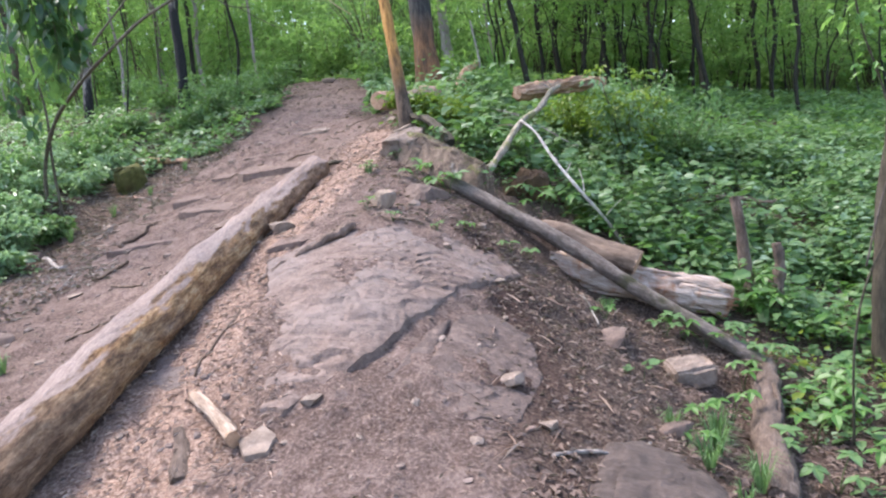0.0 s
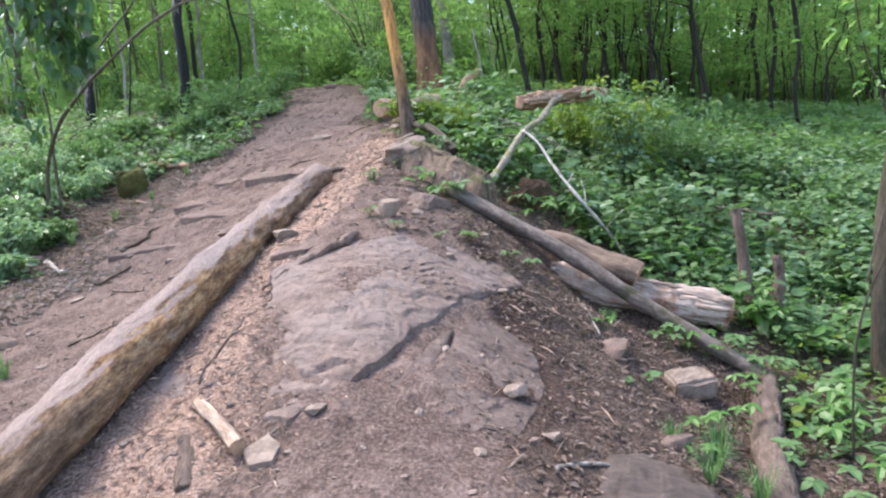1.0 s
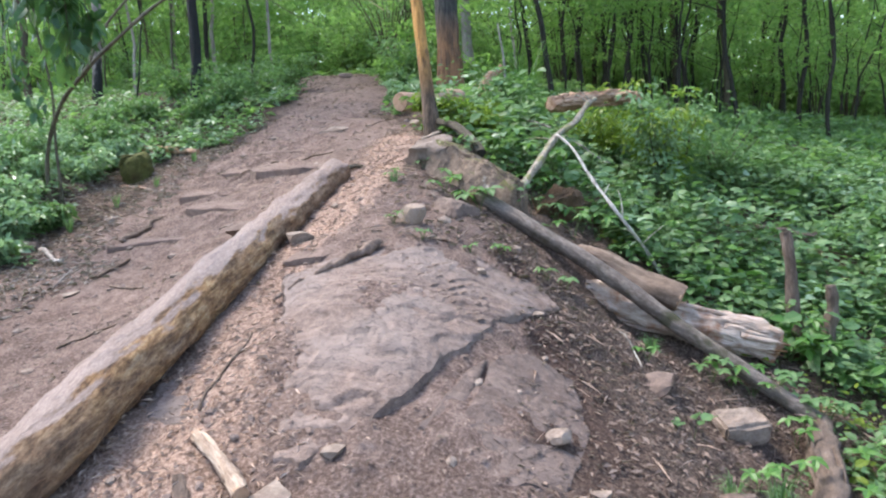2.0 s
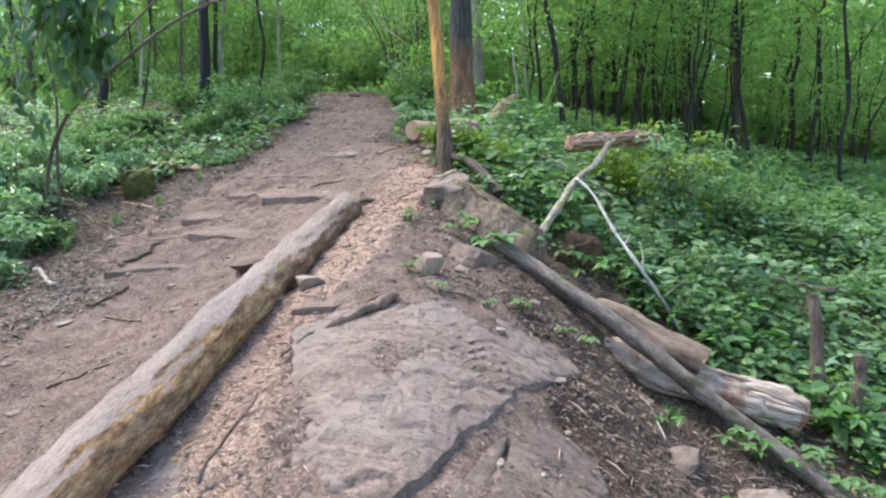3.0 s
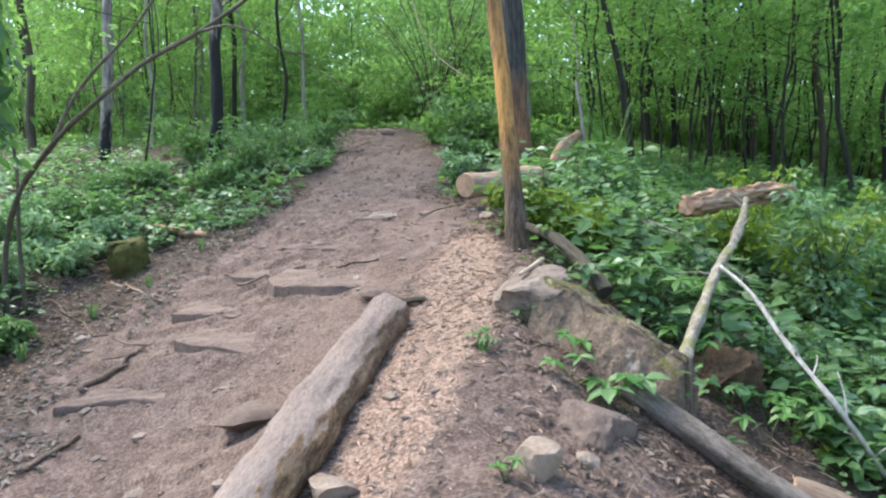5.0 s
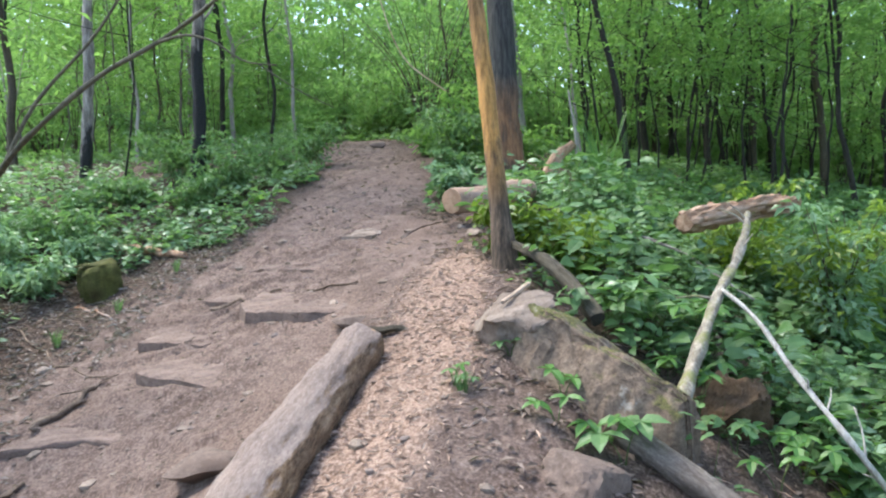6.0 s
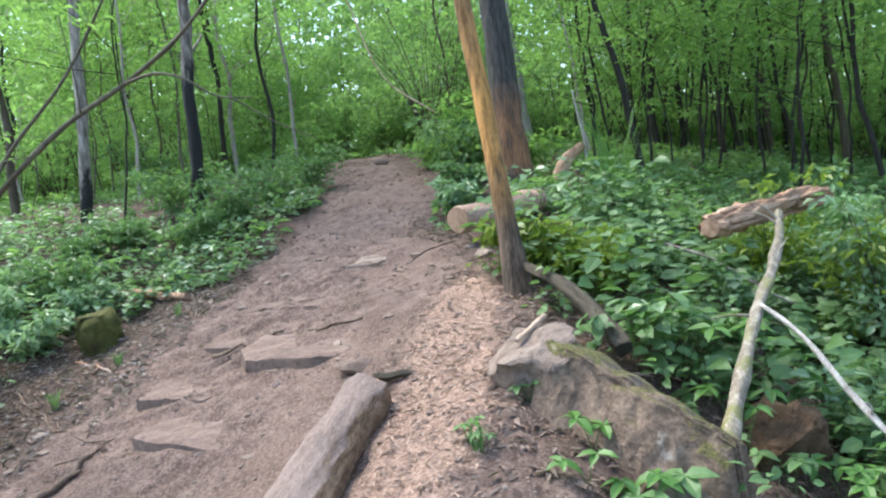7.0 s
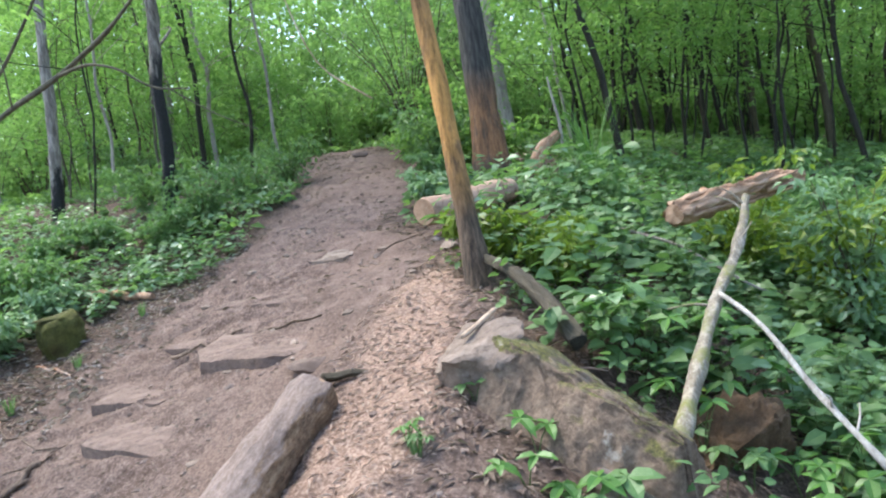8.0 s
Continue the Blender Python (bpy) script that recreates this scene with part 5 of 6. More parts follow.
def stick(a, b, r, mat, label, seed, bend=0.05, lift=0.0, name="stick"):
    """A fallen stick following the ground, with a side twig."""
    n = 12
    x, y = np.linspace(a[0], b[0], n), np.linspace(a[1], b[1], n)
    side = np.array([-(b[1] - a[1]), b[0] - a[0]])
    w = bend * np.sin(np.linspace(0, 3.1, n) * (1 + seed % 2)) + 0.012 * np.sin(np.arange(n) * 1.9 + seed)
    x, y = x + side[0] * w, y + side[1] * w
    z = height(x, y) + r * 0.7 + lift
    origin = np.array([x[0], y[0], z[0]])
    root = thing(name, origin, label, "stick", "fallen sticks")
    line = np.stack([x, y, z], 1) - origin
    part("shaft", tube("shaft", line, np.linspace(r, r * 0.6, n), [mat], 8, 0.12, seed, fine=0.1), root)
    q = line[7]
    d = (line[8] - line[6])
    part("twig", tube("twig", [q, q + 0.8 * d + np.array([d[1], -d[0], 0]) * 0.7 + (0, 0, r * 0.4)], [r * 0.5, r * 0.3], [mat], 6, 0.1, seed), root)
    return root


for k, (a, b, r, mat, label) in enumerate((
        ((-2.95, 4.5), (-2.66, 4.72), 0.011, TAN_WOOD, "thin tan stick on the trail"),
        ((-3.4, 5.78), (-3.24, 6.05), 0.02, TAN_WOOD, "short thick tan stick on the trail"),
        ((-3.62, 6.62), (-3.44, 7.02), 0.028, TAN_WOOD, "split tan branch piece on the trail bank"),
        ((-3.68, 5.62), (-3.76, 6.06), 0.01, GREY_WOOD, "thin grey twig on the trail"),
        ((-3.15, 5.55), (-2.8, 5.4), 0.012, TAN_WOOD, "forked tan twig on the trail"),
        ((-4.5, 6.7), (-4.0, 6.25), 0.026, GREY_WOOD, "grey piece of branch on the bank"),
        ((-3.1, 8.12), (-2.45, 8.0), 0.017, TAN_WOOD, "straight dry stick lying across the trail"),
        ((-2.4, 7.92), (-1.75, 7.75), 0.013, TAN_WOOD, "straight thin stick on the rock step"),
        ((-5.3, 9.16), (-4.9, 9.15), 0.022, BLEACHED, "bleached white branch beside the mossy stump"),
        ((-4.72, 8.7), (-4.1, 8.3), 0.014, BLEACHED, "bleached forked branch by the stump"),
        ((-5.0, 9.9), (-4.05, 9.6), 0.055, ROTTEN, "rotten brown branch lying behind the stump"),
        ((-5.15, 8.23), (-3.5, 7.25), 0.009, TAN_WOOD, "long thin bent twig on the litter"),
        ((-3.72, 7.02), (-3.42, 7.26), 0.008, TAN_WOOD, "thin dry twig on the litter"),
        ((0.34, 2.76), (0.84, 3.1), 0.012, GREY_WOOD, "thin crooked grey stick in the litter"),
        ((0.37, 4.1), (0.82, 4.22), 0.01, TAN_WOOD, "thin tan twig in the litter"),
        ((0.77, 4.82), (0.83, 4.4), 0.009, PALE_BARK, "thin pale twig below the poles"),
        ((1.2, 3.55), (1.5, 3.62), 0.009, TAN_WOOD, "bent tan twig on the bank"),
        ((-1.44, 3.25), (-1.34, 3.75), 0.009, TAN_WOOD, "thin dry stick on the sawdust"),
        ((-1.08, 4.2), (-1.3, 4.85), 0.008, TAN_WOOD, "thin dry splinter by the log"),
        ((-0.5, 4.62), (-0.3, 4.66), 0.012, TAN_WOOD, "short tan stick on the knoll"),
        ((-0.02, 4.4), (0.2, 4.3), 0.009, TAN_WOOD, "short twig at the ledge's edge"),
        ((-4.3, 5.2), (-3.9, 4.9), 0.012, GREY_WOOD, "thin grey stick on the litter"),
        ((-1.6, 8.9), (-1.25, 9.15), 0.011, ROOT, "thin brown root end at the trail's edge"),
        ((2.6, 7.3), (3.4, 7.7), 0.03, TAN_WOOD, "broken tan branch in the undergrowth"),
        ((0.35, 8.4), (1.3, 8.0), 0.012, GREY_WOOD, "thin grey dead branch in the leaves"))):
    stick(a, b, r, mat, label, k, 0.025 if k % 3 else -0.02, 0.3 if "undergrowth" in label or "in the leaves" in label else 0.0)

# a root that crawls over the top of the ledge
line = curve([(-1.3, 4.02), (-1.25, 4.13), (-1.14, 4.2), (-1.0, 4.24), (-0.88, 4.31), (-0.8, 4.38)], 30)
wobble = 0.008 * np.sin(np.arange(30) * 0.9) + 0.006 * np.sin(np.arange(30) * 2.3)
z = height(line[:, 0], line[:, 1]) + 0.034 + wobble
root = thing("tree_root", (*line[0], float(z[0])), "gnarled brown root crossing the soil above the ledge", "root")
part("root", tube("root", np.c_[line, z] - np.array([*line[0], z[0]]), np.interp(np.arange(30), [0, 10, 20, 25, 29], [0.008, 0.014, 0.02, 0.027, 0.024]), [ROOT], 14, 0.22, 4, fine=0.25), root)
side = curve([(-0.93, 4.27), (-0.93, 4.4), (-0.85, 4.47), (-0.74, 4.47)], 16)
part("rootlet", tube("rootlet", np.c_[side, height(side[:, 0], side[:, 1]) + 0.02] - np.array([*line[0], z[0]]), np.linspace(0.012, 0.008, 16), [ROOT], 8, 0.2, 6, fine=0.1), root)
part("knob", tube("knob", np.array([(-0.82, 4.34, z[27] - 0.01), (-0.79, 4.38, z[27] + 0.03), (-0.75, 4.42, z[27] + 0.05), (-0.73, 4.43, z[27] + 0.045)]) - np.array([*line[0], z[0]]), [0.026, 0.03, 0.024, 0.01], [ROOT], 12, 0.2, 7, fine=0.2), root)


def arching_tree():
    base = np.array([-5.08, 7.8, ground(-5.08, 7.8)])
    root = thing("arching_tree", base, "slender arching tree leaning over the trail", "tree")
    main = np.array([(-5.08, 7.8, 0.8), (-5.0, 7.75, 1.4), (-4.64, 7.52, 1.9), (-4.1, 7.15, 2.22), (-3.45, 6.78, 2.52), (-3.1, 6.82, 2.78), (-2.75, 6.9, 2.98), (-2.42, 6.9, 3.17), (-1.9, 6.8, 3.6), (-1.4, 6.7, 4.2)]) - base
    part("trunk", tube("trunk", curve(main, 80), np.linspace(0.025, 0.008, 80) * (1 + 0.1 * np.sin(np.arange(80) * 0.9)), [LIMB], 12, 0.2, 2, fine=0.14), root)
    limbs = (
        ((-4.05, 7.12, 2.24), (-3.85, 7.2, 2.65), (-3.4, 7.3, 3.15), (-2.9, 7.3, 3.8), 0.016),
        ((-2.75, 6.9, 2.98), (-2.51, 6.84, 3.0), (-2.37, 6.82, 2.96), (-2.15, 6.82, 2.82), (-1.96, 6.82, 2.79), 0.01),
        ((-2.07, 6.82, 2.8), (-1.9, 6.8, 2.68), (-1.77, 6.78, 2.6), (-1.61, 6.78, 2.52), 0.005),
        ((-3.72, 6.92, 2.38), (-3.72, 6.88, 2.52), (-3.62, 6.82, 2.6), (-3.45, 6.78, 2.62), (-3.3, 6.76, 2.62), 0.007),
        ((-3.0, 6.83, 2.84), (-2.98, 6.8, 3.0), (-3.0, 6.8, 3.2), (-3.05, 6.85, 3.4), 0.005),
        ((-3.3, 6.79, 2.63), (-3.28, 6.75, 2.45), (-3.32, 6.72, 2.3), (-3.28, 6.72, 2.15), 0.004))
    centres = []
    for k, (*pts, r) in enumerate(limbs):
        part("branch", tube("branch", curve(np.array(pts) - base, 16), np.linspace(r, r * 0.45, 16), [LIMB], 8, 0.1, k), root)
    for p in ((-3.1, 6.8, 3.8), (-3.3, 6.8, 3.5), (-1.4, 5.7, 3.6), (-1.9, 5.9, 3.5), (-2.9, 6.4, 3.3), (-3.9, 7.3, 3.1), (-4.3, 7.5, 2.9), (-3.5, 7.0, 3.6)):
        centres.append(np.array(p) - base)
    part("foliage", leaves("foliage", *spray(centres, 26, 0.35, 0.08, 0.4), [CANOPY], 0.5), root)
    second = np.array([(-5.02, 7.95, 0.85), (-4.98, 7.9, 1.5), (-4.9, 7.85, 2.1), (-4.95, 7.8, 2.9), (-4.8, 7.7, 3.8)]) - base
    part("stem", tube("stem", curve(second, 30), np.linspace(0.018, 0.009, 30), [LIMB], 8, 0.1, 5), root)


arching_tree()


def hanging_bough():
    base = np.array([-6.4, 5.4, ground(-6.4, 5.4)])
    root = thing("broadleaf_tree", base, "broadleaf tree with a drooping bough of dark glossy leaves", "tree")
    part("trunk", tube("trunk", curve(np.array([(0, 0, -0.1), (0.05, 0, 1.5), (0.1, 0.05, 3.2), (0, 0.1, 6.0)]), 30), np.linspace(0.09, 0.04, 30), [BARK], 12, 0.08, 1, fine=0.06), root)
    g = np.random.default_rng(3)
    for bough in (((-6.3, 5.45, 3.3), (-5.2, 5.4, 3.3), (-4.2, 5.1, 3.1), (-3.3, 4.85, 2.88), (-2.4, 4.75, 2.72)), ((-6.35, 5.5, 3.0), (-5.8, 6.1, 3.2), (-5.0, 6.6, 3.2), (-4.2, 6.9, 3.1))):
        part("branch", tube("branch", curve(np.array(bough) - base, 24), np.linspace(0.03, 0.006, 24), [BARK], 8, 0.08, 3), root)
    starts = ((-2.75, 4.75, 2.8, 0.82), (-2.85, 4.7, 2.8, 0.62), (-2.63, 4.75, 2.78, 0.62), (-2.95, 4.7, 2.8, 0.5), (-2.7, 4.66, 2.78, 0.7), (-3.05, 4.8, 2.83, 0.35), (-2.78, 4.85, 2.8, 0.5),
              (-4.6, 6.8, 3.15, 1.1), (-4.42, 6.7, 3.12, 1.35), (-4.25, 6.9, 3.1, 0.95), (-4.8, 6.75, 3.18, 0.85), (-4.98, 6.6, 3.2, 1.2))
    p, d = [], []
    for k, (x, y, z, drop) in enumerate(starts):
        line = curve(np.array([(x, y, z), (x + 0.03, y, z - drop * 0.5), (x + 0.05 * (k % 3 - 1), y + 0.05, z - drop)]) - base, 10)
        part("twig", tube("twig", line, np.linspace(0.005, 0.002, 10), [BARK], 5, 0.05, k), root)
        for q in line[1:]:
            for _ in range(5):
                p.append(q + g.normal(0, 0.055, 3) + np.array([0.02, 0, 0.05]))
                d.append((g.normal(0, 0.5), g.normal(0, 0.5), -0.9))
    p, d = np.array(p), np.array(d)
    up = unit(g.normal(size=p.shape) + np.array([0.2, -0.8, 0.5]))
    part("foliage", leaves("foliage", p, d, up, g.uniform(0.08, 0.16, len(p)), [BOUGH], 0.48, None, 0.08, True), root)


hanging_bough()

# a thin dead twig that hangs over the trail from the canopy
tip = np.array([-0.9, 6.35, 2.53])
root = thing("hanging_twig", tip, "thin bare twig hanging from the canopy over the trail", "branch")
part("twig", tube("twig", curve(np.array([(-1.45, 6.3, 4.6), (-1.36, 6.33, 3.6), (-1.24, 6.35, 3.05), (-1.1, 6.35, 2.69), (-0.9, 6.35, 2.53)]) - tip, 30), np.linspace(0.0015, 0.0038, 30), [SPLIT_WOOD], 8, 0.15, 2, fine=0.1), root)


# ---------------------------------------------------------------- single stones
for k, (x, y, size, up, turn, mat, label) in enumerate((
        (0.2, 3.24, (0.07, 0.055, 0.04), 0.03, 20, PALE_ROCK, "pale angular stone on the ledge"),
        (-1.36, 4.84, (0.12, 0.1, 0.08), 0.035, -20, PALE_ROCK, "flat grey stone wedged beside the log"),
        (-0.59, 4.86, (0.1, 0.085, 0.11), 0.05, 15, LIGHT_ROCK, "pale pointed stone on the knoll"),
        (0.35, 3.0, (0.06, 0.05, 0.035), 0.01, 50, PALE_ROCK, "small pale stone in the soil"),
        (1.0, 3.34, (0.12, 0.09, 0.07), 0.02, -10, STONE, "brown stone on the bank"),
        (0.9, 4.28, (0.15, 0.11, 0.07), 0.01, 35, STONE, "weathered brown stone in the litter"),
        (-4.7, 6.75, (0.16, 0.12, 0.1), 0.03, 10, STONE, "brown stone in the trail bank"),
        (-3.55, 4.62, (0.14, 0.1, 0.06), 0.02, 10, STONE, "brown stone at the trail's edge"),
        (-3.48, 5.5, (0.09, 0.06, 0.02), 0.01, 25, PALE_ROCK, "flat pale stone on the trail"),
        (-1.62, 7.0, (0.13, 0.1, 0.07), 0.02, 5, STONE, "brown stone beyond the log's end"),
        (-2.02, 5.66, (0.2, 0.16, 0.1), 0.03, 20, STONE, "low brown rock bedded in the trail"),
        (-0.9, 8.55, (0.08, 0.07, 0.06), 0.04, 0, LIGHT_ROCK, "pale round stone by the sawn log"),
        (0.35, 8.9, (0.32, 0.25, 0.2), 0.05, 0, MOSSY_ROCK, "mossy rock among the herbs"),
        (0.0, 8.3, (0.22, 0.18, 0.14), 0.05, 30, MOSSY_ROCK, "mossy rock among the herbs"),
        (-3.0, 15.0, (0.16, 0.12, 0.1), 0.03, 0, STONE, "dark stone on the far trail"),
        (-0.75, 2.35, (0.1, 0.07, 0.03), 0.0, 0, STONE, "flat brown stone in the soil"))):
    boulder("stone", (x, y, ground(x, y) + up), size, mat, label, k + 30, (6 * (k % 3) - 6, 5 * (k % 4) - 8, turn), 0.45, "stone", 0.22, 3)


def block_stone():
    bm = bmesh.new()
    bmesh.ops.create_cube(bm, size=1)
    bmesh.ops.scale(bm, vec=(0.3, 0.2, 0.14), verts=bm.verts)
    bmesh.ops.bevel(bm, geom=bm.edges[:], offset=0.014, segments=2, affect="EDGES")
    bmesh.ops.subdivide_edges(bm, edges=bm.edges[:], cuts=6, use_grid_fill=True)
    for v in bm.verts:
        v.co += v.normal * (0.03 * noise.noise(v.co * 8) + 0.012 * noise.noise(v.co * 25)) + Vector((0.05 * v.co.y, 0, 0.12 * v.co.x))
    me = bpy.data.meshes.new("block_stone")
    bm.to_mesh(me)
    bm.free()
    me.materials.append(PALE_ROCK)
    ob = new("block_stone", me)
    ob.matrix_world = pose(1.38, 4.26, ground(1.38, 4.26) + 0.03, 8, 4, 12)
    tagged(ob, "squared grey-brown stone block on the bank", "stone")


block_stone()
foot = slab("rock_ledge", [(0.42, 2.5), (0.62, 3.02), (0.8, 3.14), (1.02, 3.12), (1.12, 2.8), (1.0, 2.3), (0.6, 2.2)], -0.005, DARK_ROCK, "dark brown rock ledge at the foot of the knoll", 0.2, 41, 0.014)
slab("rock_layer", [(0.55, 2.55), (0.68, 2.95), (0.88, 3.02), (0.98, 2.75), (0.8, 2.4)], 0.016, DARK_ROCK, "thin upper layer of the dark ledge", 0.2, 43, 0.01, rings=16, around=100, parent=foot, thick=0.08, rough=0.012, edge_drop=0.01)

lying_log("wood_chunk", (-1.37, 3.08, 0.26), (-1.06, 2.72, 0.16), 0.026, 0.037, SPLIT_WOOD, CUT, "pale split chunk of wood on the sawdust", 0.01, 0.35, 22, 18, 0.4, "wood")
lying_log("bark_stub", (-1.42, 6.6, 1.2), (-1.2, 6.66, 1.2), 0.03, 0.02, BARK, BARK, "dark stub of bark beside the log's upper end", 0.01, 0.3, 12, 27, 0.3, "wood")
lying_log("wood_slab", (-1.39, 2.95, 0.17), (-1.24, 2.55, 0.07), 0.035, 0.04, CRUMBLED, CRUMBLED, "weathered slab of bark lying on the soil", 0.0, 0.2, 14, 19, 0.15, "wood")
lying_log("splinter", (-0.63, 6.22, 1.435), (-0.49, 6.48, 1.49), 0.011, 0.012, SPLIT_WOOD, SPLIT_WOOD, "pale split splinter on the flat-topped stone", 0.0, 0.15, 8, 20, 0.1, "wood")
lying_log("snag", (-0.12, 11.75, 2.05), (0.25, 11.9, 2.5), 0.09, 0.05, ROTTEN, ROTTEN, "broken orange-brown snag leaning in the woods", 0.05, 0.2, 12, 22, 0.15)
lying_log("snag", (0.3, 11.9, 2.3), (0.2, 12.0, 3.2), 0.022, 0.012, PALE_BARK, PALE_BARK, "thin pale dead stem standing in the woods", 0.02, 0.1, 8, 23, 0.1)
tree("woodland_tree", (2.9, 4.75, -0.8), 6.5, 0.085, BARK, "brown woodland tree at the foot of the bank", (0.02, 0.03), 24, 8, 0.4, 1.8, 5, 20, 0.1, CANOPY, 14, wavy=0.3)
g = np.random.default_rng(5)
root = thing("splintered_wood", (1.98, 4.66, -0.42), "fan of torn orange splinters at the pole's broken end", "wood")
for k in range(14):
    a = g.uniform(-0.6, 0.6)
    part("splinter", tube("splinter", [(0, 0, 0), (0.16 * math.cos(a) * g.uniform(0.5, 1.2), 0.16 * math.sin(a), g.uniform(0.0, 0.1))], [0.008, 0.003], [CUT], 5, 0.1, k), root)


# ---------------------------------------------------------------- single plants
BLADE = leaves("leaf", np.zeros((1, 3)), np.array([[0, 1.0, 0.1]]), np.array([[0, 0, 1.0]]), np.array([1.0]), [CREEPER], 0.52, None, 0.16, True)
HERB_BLADE = leaves("leaf", np.zeros((1, 3)), np.array([[0, 1.0, 0.1]]), np.array([[0, 0, 1.0]]), np.array([1.0]), [HERB], 0.62, None, 0.14, True)


def seedling(x, y, high, size, whorls, label, seed, blade=None, lift=0.0):
    """A seedling: a thin stem, and at the top of each stalk a whorl of five leaves, each leaf a part."""
    rnd = random.Random(seed)
    root = thing("seedling", (x, y, ground(x, y) + lift), label, "plant", "seedlings")
    for w in range(whorls):
        a = w * 2.3 + rnd.random()
        far = 0.0 if whorls == 1 else high * rnd.uniform(0.25, 0.7)
        top = Vector((math.cos(a) * far, math.sin(a) * far, high * rnd.uniform(0.6, 1.05)))
        stem = part("stem", tube("stem", curve([(0, 0, -0.03), (top.x * 0.4, top.y * 0.4, top.z * 0.6), top], 6), np.linspace(0.004, 0.002, 6), [STEM], 5, 0.05, seed + w), root)
        for k in range(5):
            b = k * 1.2566 + rnd.uniform(-0.2, 0.2) + a
            m = Matrix.Translation(top) @ pose(0, 0, 0, rnd.uniform(-32, 8), rnd.uniform(-12, 12), math.degrees(b)) @ Matrix.Scale(size * rnd.uniform(0.75, 1.15), 4)
            part("leaf", blade or BLADE, stem, at=m)


for k, (x, y, high, size, whorls) in enumerate((
        (-0.14, 5.5, 0.2, 0.115, 2), (-0.24, 5.56, 0.13, 0.1, 2), (-0.36, 5.82, 0.14, 0.09, 2), (-0.6, 6.1, 0.12, 0.06, 2), (-0.4, 5.6, 0.14, 0.08, 2),
        (-0.7, 4.76, 0.08, 0.05, 2), (-0.5, 4.6, 0.07, 0.045, 2), (-0.2, 4.62, 0.06, 0.045, 2), (-0.01, 4.78, 0.07, 0.055, 2), (0.44, 4.9, 0.1, 0.065, 3), (0.3, 4.78, 0.08, 0.055, 2),
        (-0.86, 5.85, 0.1, 0.045, 3), (-0.8, 5.75, 0.08, 0.04, 2), (0.9, 4.55, 0.09, 0.06, 2), (1.45, 3.75, 0.22, 0.075, 3), (1.6, 3.4, 0.2, 0.08, 3), (1.9, 3.7, 0.22, 0.1, 3), (2.2, 4.1, 0.26, 0.11, 4), (2.5, 3.9, 0.24, 0.11, 4), (1.75, 4.35, 0.2, 0.08, 3), (2.1, 3.3, 0.2, 0.1, 3),
        (1.35, 4.7, 0.16, 0.07, 4), (1.5, 4.78, 0.16, 0.08, 4), (1.63, 4.73, 0.18, 0.07, 4), (1.8, 4.75, 0.2, 0.08, 4), (2.12, 5.3, 0.3, 0.1, 5), (2.3, 5.2, 0.32, 0.11, 5), (2.37, 4.38, 0.22, 0.11, 4), (2.21, 3.96, 0.22, 0.11, 4), (2.51, 5.0, 0.26, 0.1, 4), (2.05, 4.6, 0.2, 0.09, 4), (1.26, 3.68, 0.16, 0.07, 3), (1.13, 3.25, 0.14, 0.06, 3), (1.75, 3.15, 0.18, 0.08, 3),
        (0.62, 5.9, 0.22, 0.09, 3), (0.85, 6.2, 0.3, 0.11, 3), (1.15, 6.35, 0.34, 0.11, 4), (0.2, 6.75, 0.4, 0.13, 5), (0.5, 6.9, 0.42, 0.13, 5), (0.05, 6.95, 0.36, 0.12, 4), (0.35, 7.1, 0.4, 0.12, 4), (0.75, 6.95, 0.4, 0.12, 4), (0.5, 6.12, 0.2, 0.08, 3), (0.72, 6.18, 0.24, 0.09, 3), (0.36, 6.3, 0.3, 0.1, 3))):
    seedling(x, y, high, size, whorls, "bright green creeper seedling with five-fingered leaves" if size > 0.07 else "tiny green seedling rooted in the bare soil", k, BLADE if k % 3 else HERB_BLADE)


def grass_tuft(x, y, high, count, label, seed):
    g = np.random.default_rng(seed)
    root = thing("grass_tuft", (x, y, ground(x, y)), label, "grass", "grass tufts")
    a = g.uniform(0, 6.28, count)
    out = np.stack([np.cos(a), np.sin(a), np.zeros(count)], 1)
    h = high * g.uniform(0.5, 1.1, count)[:, None]
    s = np.stack([-np.sin(a), np.cos(a), np.zeros(count)], 1) * (0.006 if high > 0.5 else 0.0028)
    rows = [out * 0.02, out * 0.02 + out * h * 0.12 + (0, 0, 1) * h * 0.5, out * h * 0.35 + (0, 0, 1) * h * 0.88, out * h * 0.7 + (0, 0, 1) * h * 0.8]
    verts = np.stack([q + e * w for q, w in zip(rows, (1, 1, 0.7, 0.1)) for e in (s, -s)], 1)
    base = np.arange(count)[:, None] * 8
    faces = []
    for i in range(3):
        faces += (base + np.array([2 * i, 2 * i + 1, 2 * i + 3, 2 * i + 2])).tolist()
    part("grass_blade_clump", mesh_from("blades", verts.reshape(-1, 3).tolist(), faces, [CREEPER if high > 0.5 else HERB]), root)


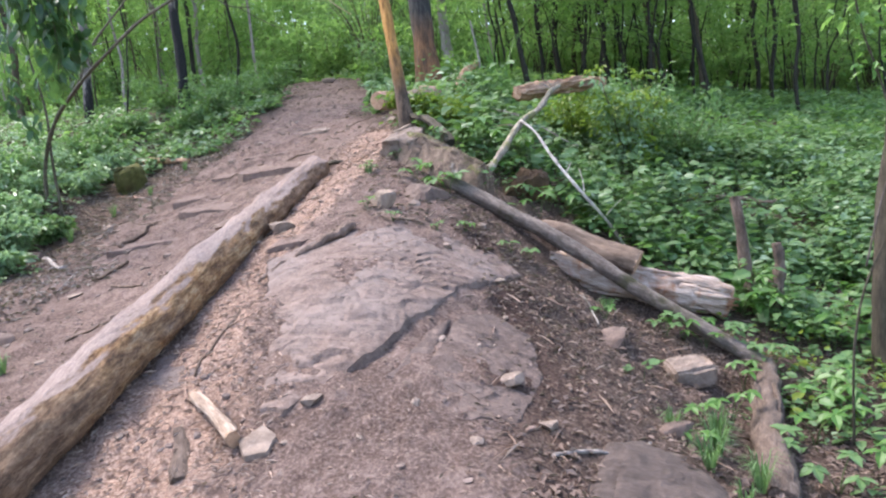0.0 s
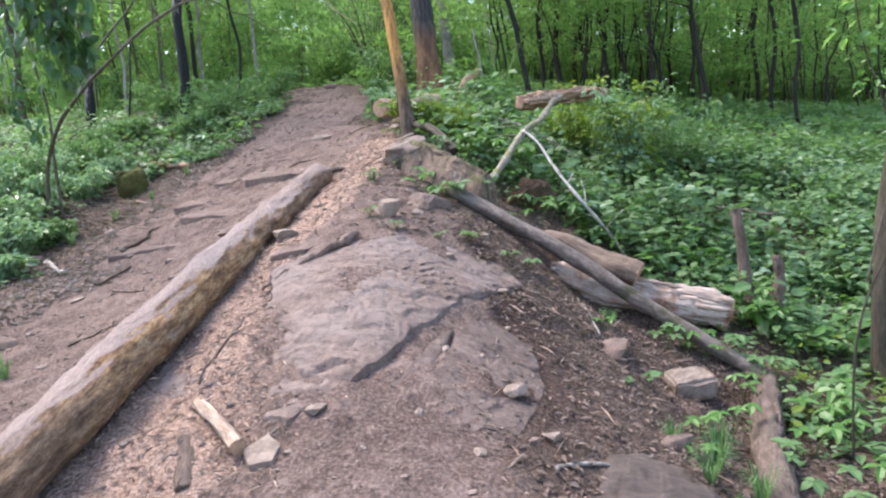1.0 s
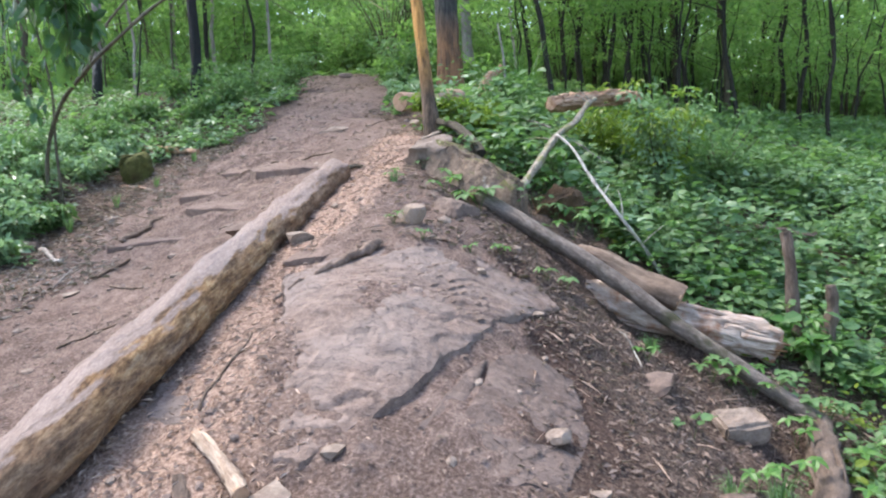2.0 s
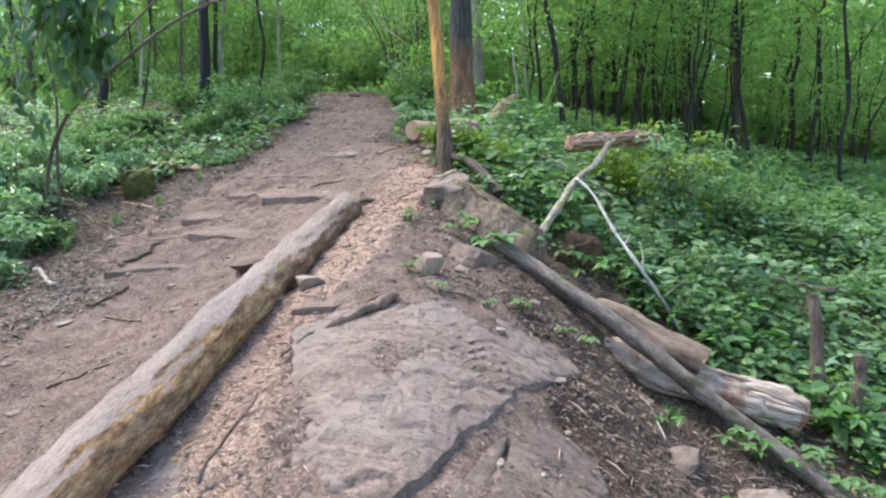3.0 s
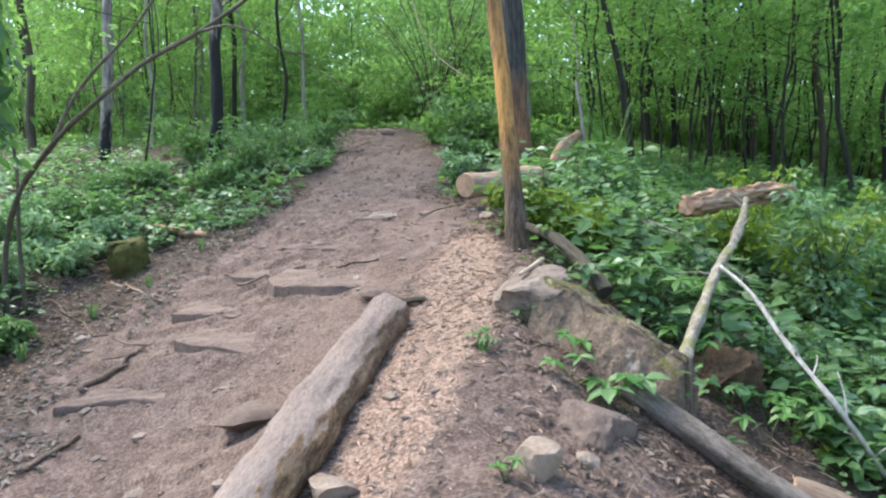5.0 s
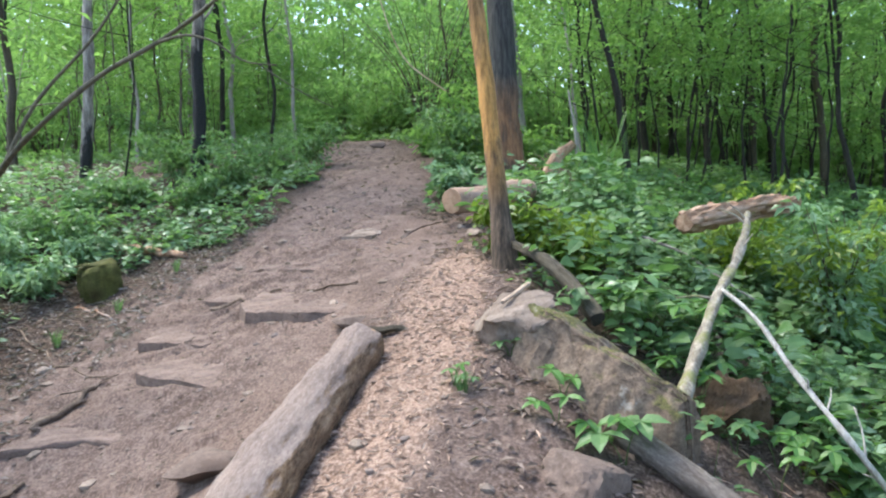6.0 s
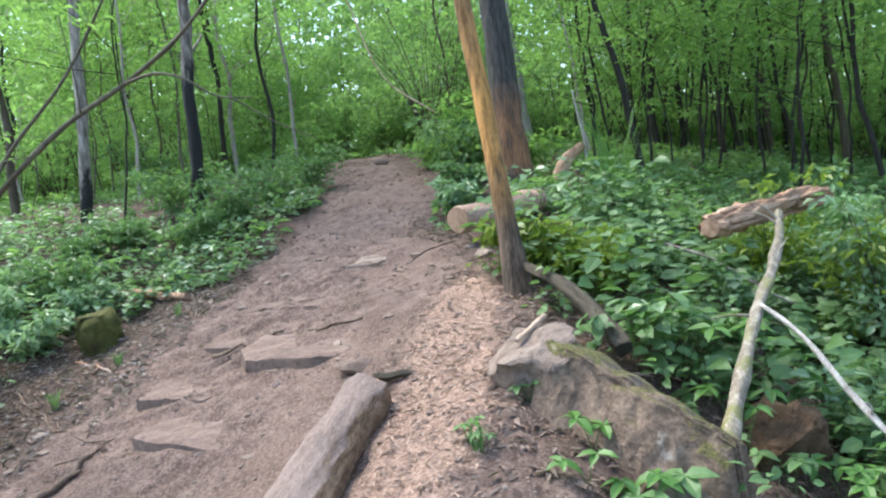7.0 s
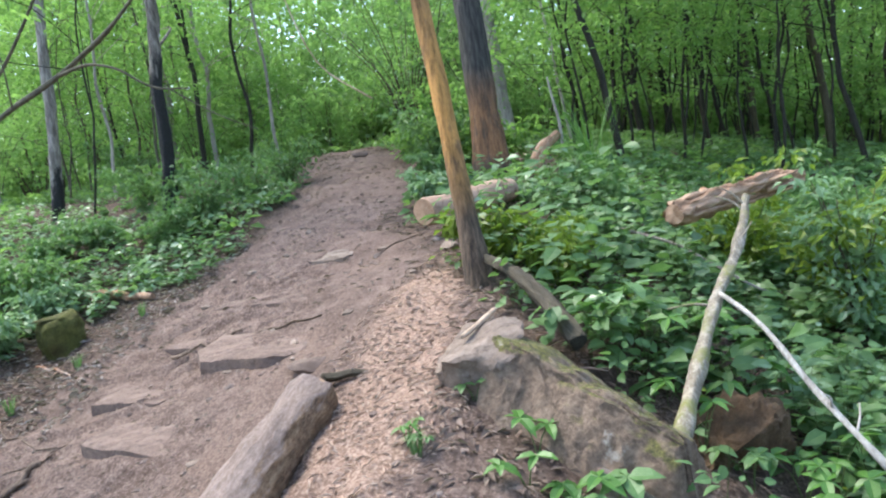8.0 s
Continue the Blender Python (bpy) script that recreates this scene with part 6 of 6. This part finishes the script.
for k, (x, y, high, count) in enumerate(((0.62, 11.6, 1.25, 46), (0.5, 11.4, 0.8, 30), (-3.15, 4.1, 0.14, 60), (-3.3, 4.25, 0.12, 50), (1.1, 3.05, 0.2, 70), (1.22, 3.3, 0.2, 70), (1.3, 3.55, 0.18, 60), (1.02, 3.4, 0.15, 50), (1.3, 2.95, 0.2, 60), (1.15, 2.75, 0.11, 36), (-4.2, 5.5, 0.16, 50), (-4.35, 7.9, 0.16, 50), (-4.5, 7.2, 0.18, 60), (-4.1, 8.4, 0.14, 40), (-4.6, 6.5, 0.2, 60), (-3.95, 9.2, 0.14, 40), (-0.82, 5.8, 0.1, 40), (0.95, 4.7, 0.14, 50))):
    grass_tuft(x, y, high, count, "tall arching green grass in the woods" if high > 0.5 else "small tuft of green grass in the soil", k)

# pale flowering weeds and a sapling close on the downhill side
def bank_sapling():
    base = np.array([2.17, 3.7, ground(2.17, 3.7)])
    root = thing("bank_sapling", base, "thin brown bent sapling on the bank", "sapling")
    line = np.array([(2.11, 3.70, -0.75), (2.15, 3.65, 0.35), (2.27, 3.65, 0.66), (2.30, 3.65, 0.9), (2.23, 3.65, 1.38), (2.12, 3.65, 1.7), (2.05, 3.65, 2.1)]) - base
    part("stem", tube("stem", curve(line, 40), np.linspace(0.008, 0.004, 40), [BARK], 8, 0.1, 4), root)
    part("branch", tube("branch", curve(np.array([(2.15, 3.65, 0.45), (2.30, 3.70, 0.95), (2.50, 3.75, 1.3)]) - base, 14), np.linspace(0.006, 0.003, 14), [GREY_BARK], 6, 0.1, 5), root)
    c = [np.array(q) - base for q in ((2.17, 3.70, 1.5), (2.10, 3.70, 1.75), (2.30, 3.75, 1.65), (2.45, 3.75, 1.4), (2.25, 3.70, 1.95))]
    part("foliage", leaves("foliage", *spray(c, 12, 0.14, 0.06, 0.5), [CREEPER], 0.5), root)


bank_sapling()
for k, (x, y, high, wide, mat) in enumerate(((1.9, 8.2, 1.15, 0.5, YELLOW), (2.3, 8.8, 1.2, 0.5, HERB), (1.83, 8.0, 1.15, 0.35, WAXY), (1.4, 8.9, 0.9, 0.5, YELLOW), (2.9, 9.3, 1.1, 0.6, HERB), (-0.55, 8.0, 0.35, 0.3, YELLOW), (-0.1, 7.9, 0.4, 0.3, YELLOW), (0.3, 9.4, 0.6, 0.4, HERB), (-1.3, 10.6, 0.4, 0.22, WAXY), (-1.25, 11.4, 0.4, 0.3, HERB),
                                             (-4.35, 11.6, 0.7, 0.45, HERB), (-4.7, 11.2, 0.45, 0.4, HERB), (-4.0, 12.3, 0.6, 0.5, HERB), (-5.6, 11.2, 0.35, 0.4, HERB), (-6.0, 10.8, 0.4, 0.4, HERB), (-3.7, 13.2, 0.7, 0.5, HERB), (-5.6, 9.8, 0.5, 0.5, HERB), (-6.2, 8.6, 0.6, 0.5, HERB), (-5.6, 7.2, 0.55, 0.45, HERB), (-6.4, 6.6, 0.6, 0.5, HERB), (-5.6, 6.2, 0.5, 0.4, HERB), (-6.8, 7.8, 0.7, 0.5, WAXY),
                                             (-5.5, 8.2, 0.5, 0.35, WAXY), (-5.0, 6.9, 0.5, 0.32, WAXY), (-5.8, 9.1, 0.5, 0.4, WAXY), (-5.35, 7.5, 0.55, 0.35, WAXY), (-5.2, 8.8, 0.38, 0.32, WAXY), (-5.6, 6.7, 0.65, 0.4, WAXY), (-5.1, 6.2, 0.5, 0.32, WAXY), (-5.2, 9.6, 0.35, 0.35, WAXY), (-6.3, 9.5, 0.5, 0.4, WAXY), (-6.0, 7.9, 0.6, 0.4, WAXY), (-4.85, 7.4, 0.3, 0.25, HERB), (-4.75, 6.3, 0.28, 0.22, WAXY))):
    shrub((x, y, ground(x, y)), high, wide, "leafy green weed standing in the undergrowth" if mat is not YELLOW else "leafy weed in the undergrowth, yellow glow put into its leaf colour", k + 500, mat, 0.085, 7, 22, 0.5)


# a tyre's muddy print on the ledge: rows of small lugs pressed on the rock
def tread_print():
    bpy.context.view_layer.update()
    rocks = (ledge, *ledge.children)
    verts, faces = [], []
    rnd = random.Random(4)
    a, b = Vector((-0.42, 4.42)), Vector((0.02, 3.98))
    d = (b - a).normalized()
    s = Vector((d.y, -d.x))
    for row in range(13):
        for col in range(4):
            if rnd.random() < 0.42:
                continue
            c = a + d * row * 0.05 + s * (col * 0.07 + 0.02 * (row % 2) + rnd.uniform(-0.006, 0.006))
            z = -9
            for o in rocks:
                hit, q, _, _ = o.ray_cast(o.matrix_world.inverted() @ Vector((c.x, c.y, 3)), Vector((0, 0, -1)))
                z = max(z, (o.matrix_world @ q).z) if hit else z
            if z < -5:
                continue
            k = len(verts)
            for lift, grow in ((-0.004, 1.15), (0.0018, 0.8)):
                for u, v in ((-1, -1), (1, -1), (1, 1), (-1, 1)):
                    q = c + s * u * 0.024 * grow * rnd.uniform(0.8, 1.1) + d * v * 0.013 * grow
                    verts.append((q.x, q.y, z + lift))
            faces += [(k + 4, k + 5, k + 6, k + 7)] + [(k + i, k + (i + 1) % 4, k + 4 + (i + 1) % 4, k + 4 + i) for i in range(4)]
    tagged(new("tyre_print", mesh_from("tyre_print", verts, faces, [ROOT])), "muddy tyre tread print on the rock ledge", "mud", kind="stuff")


tread_print()
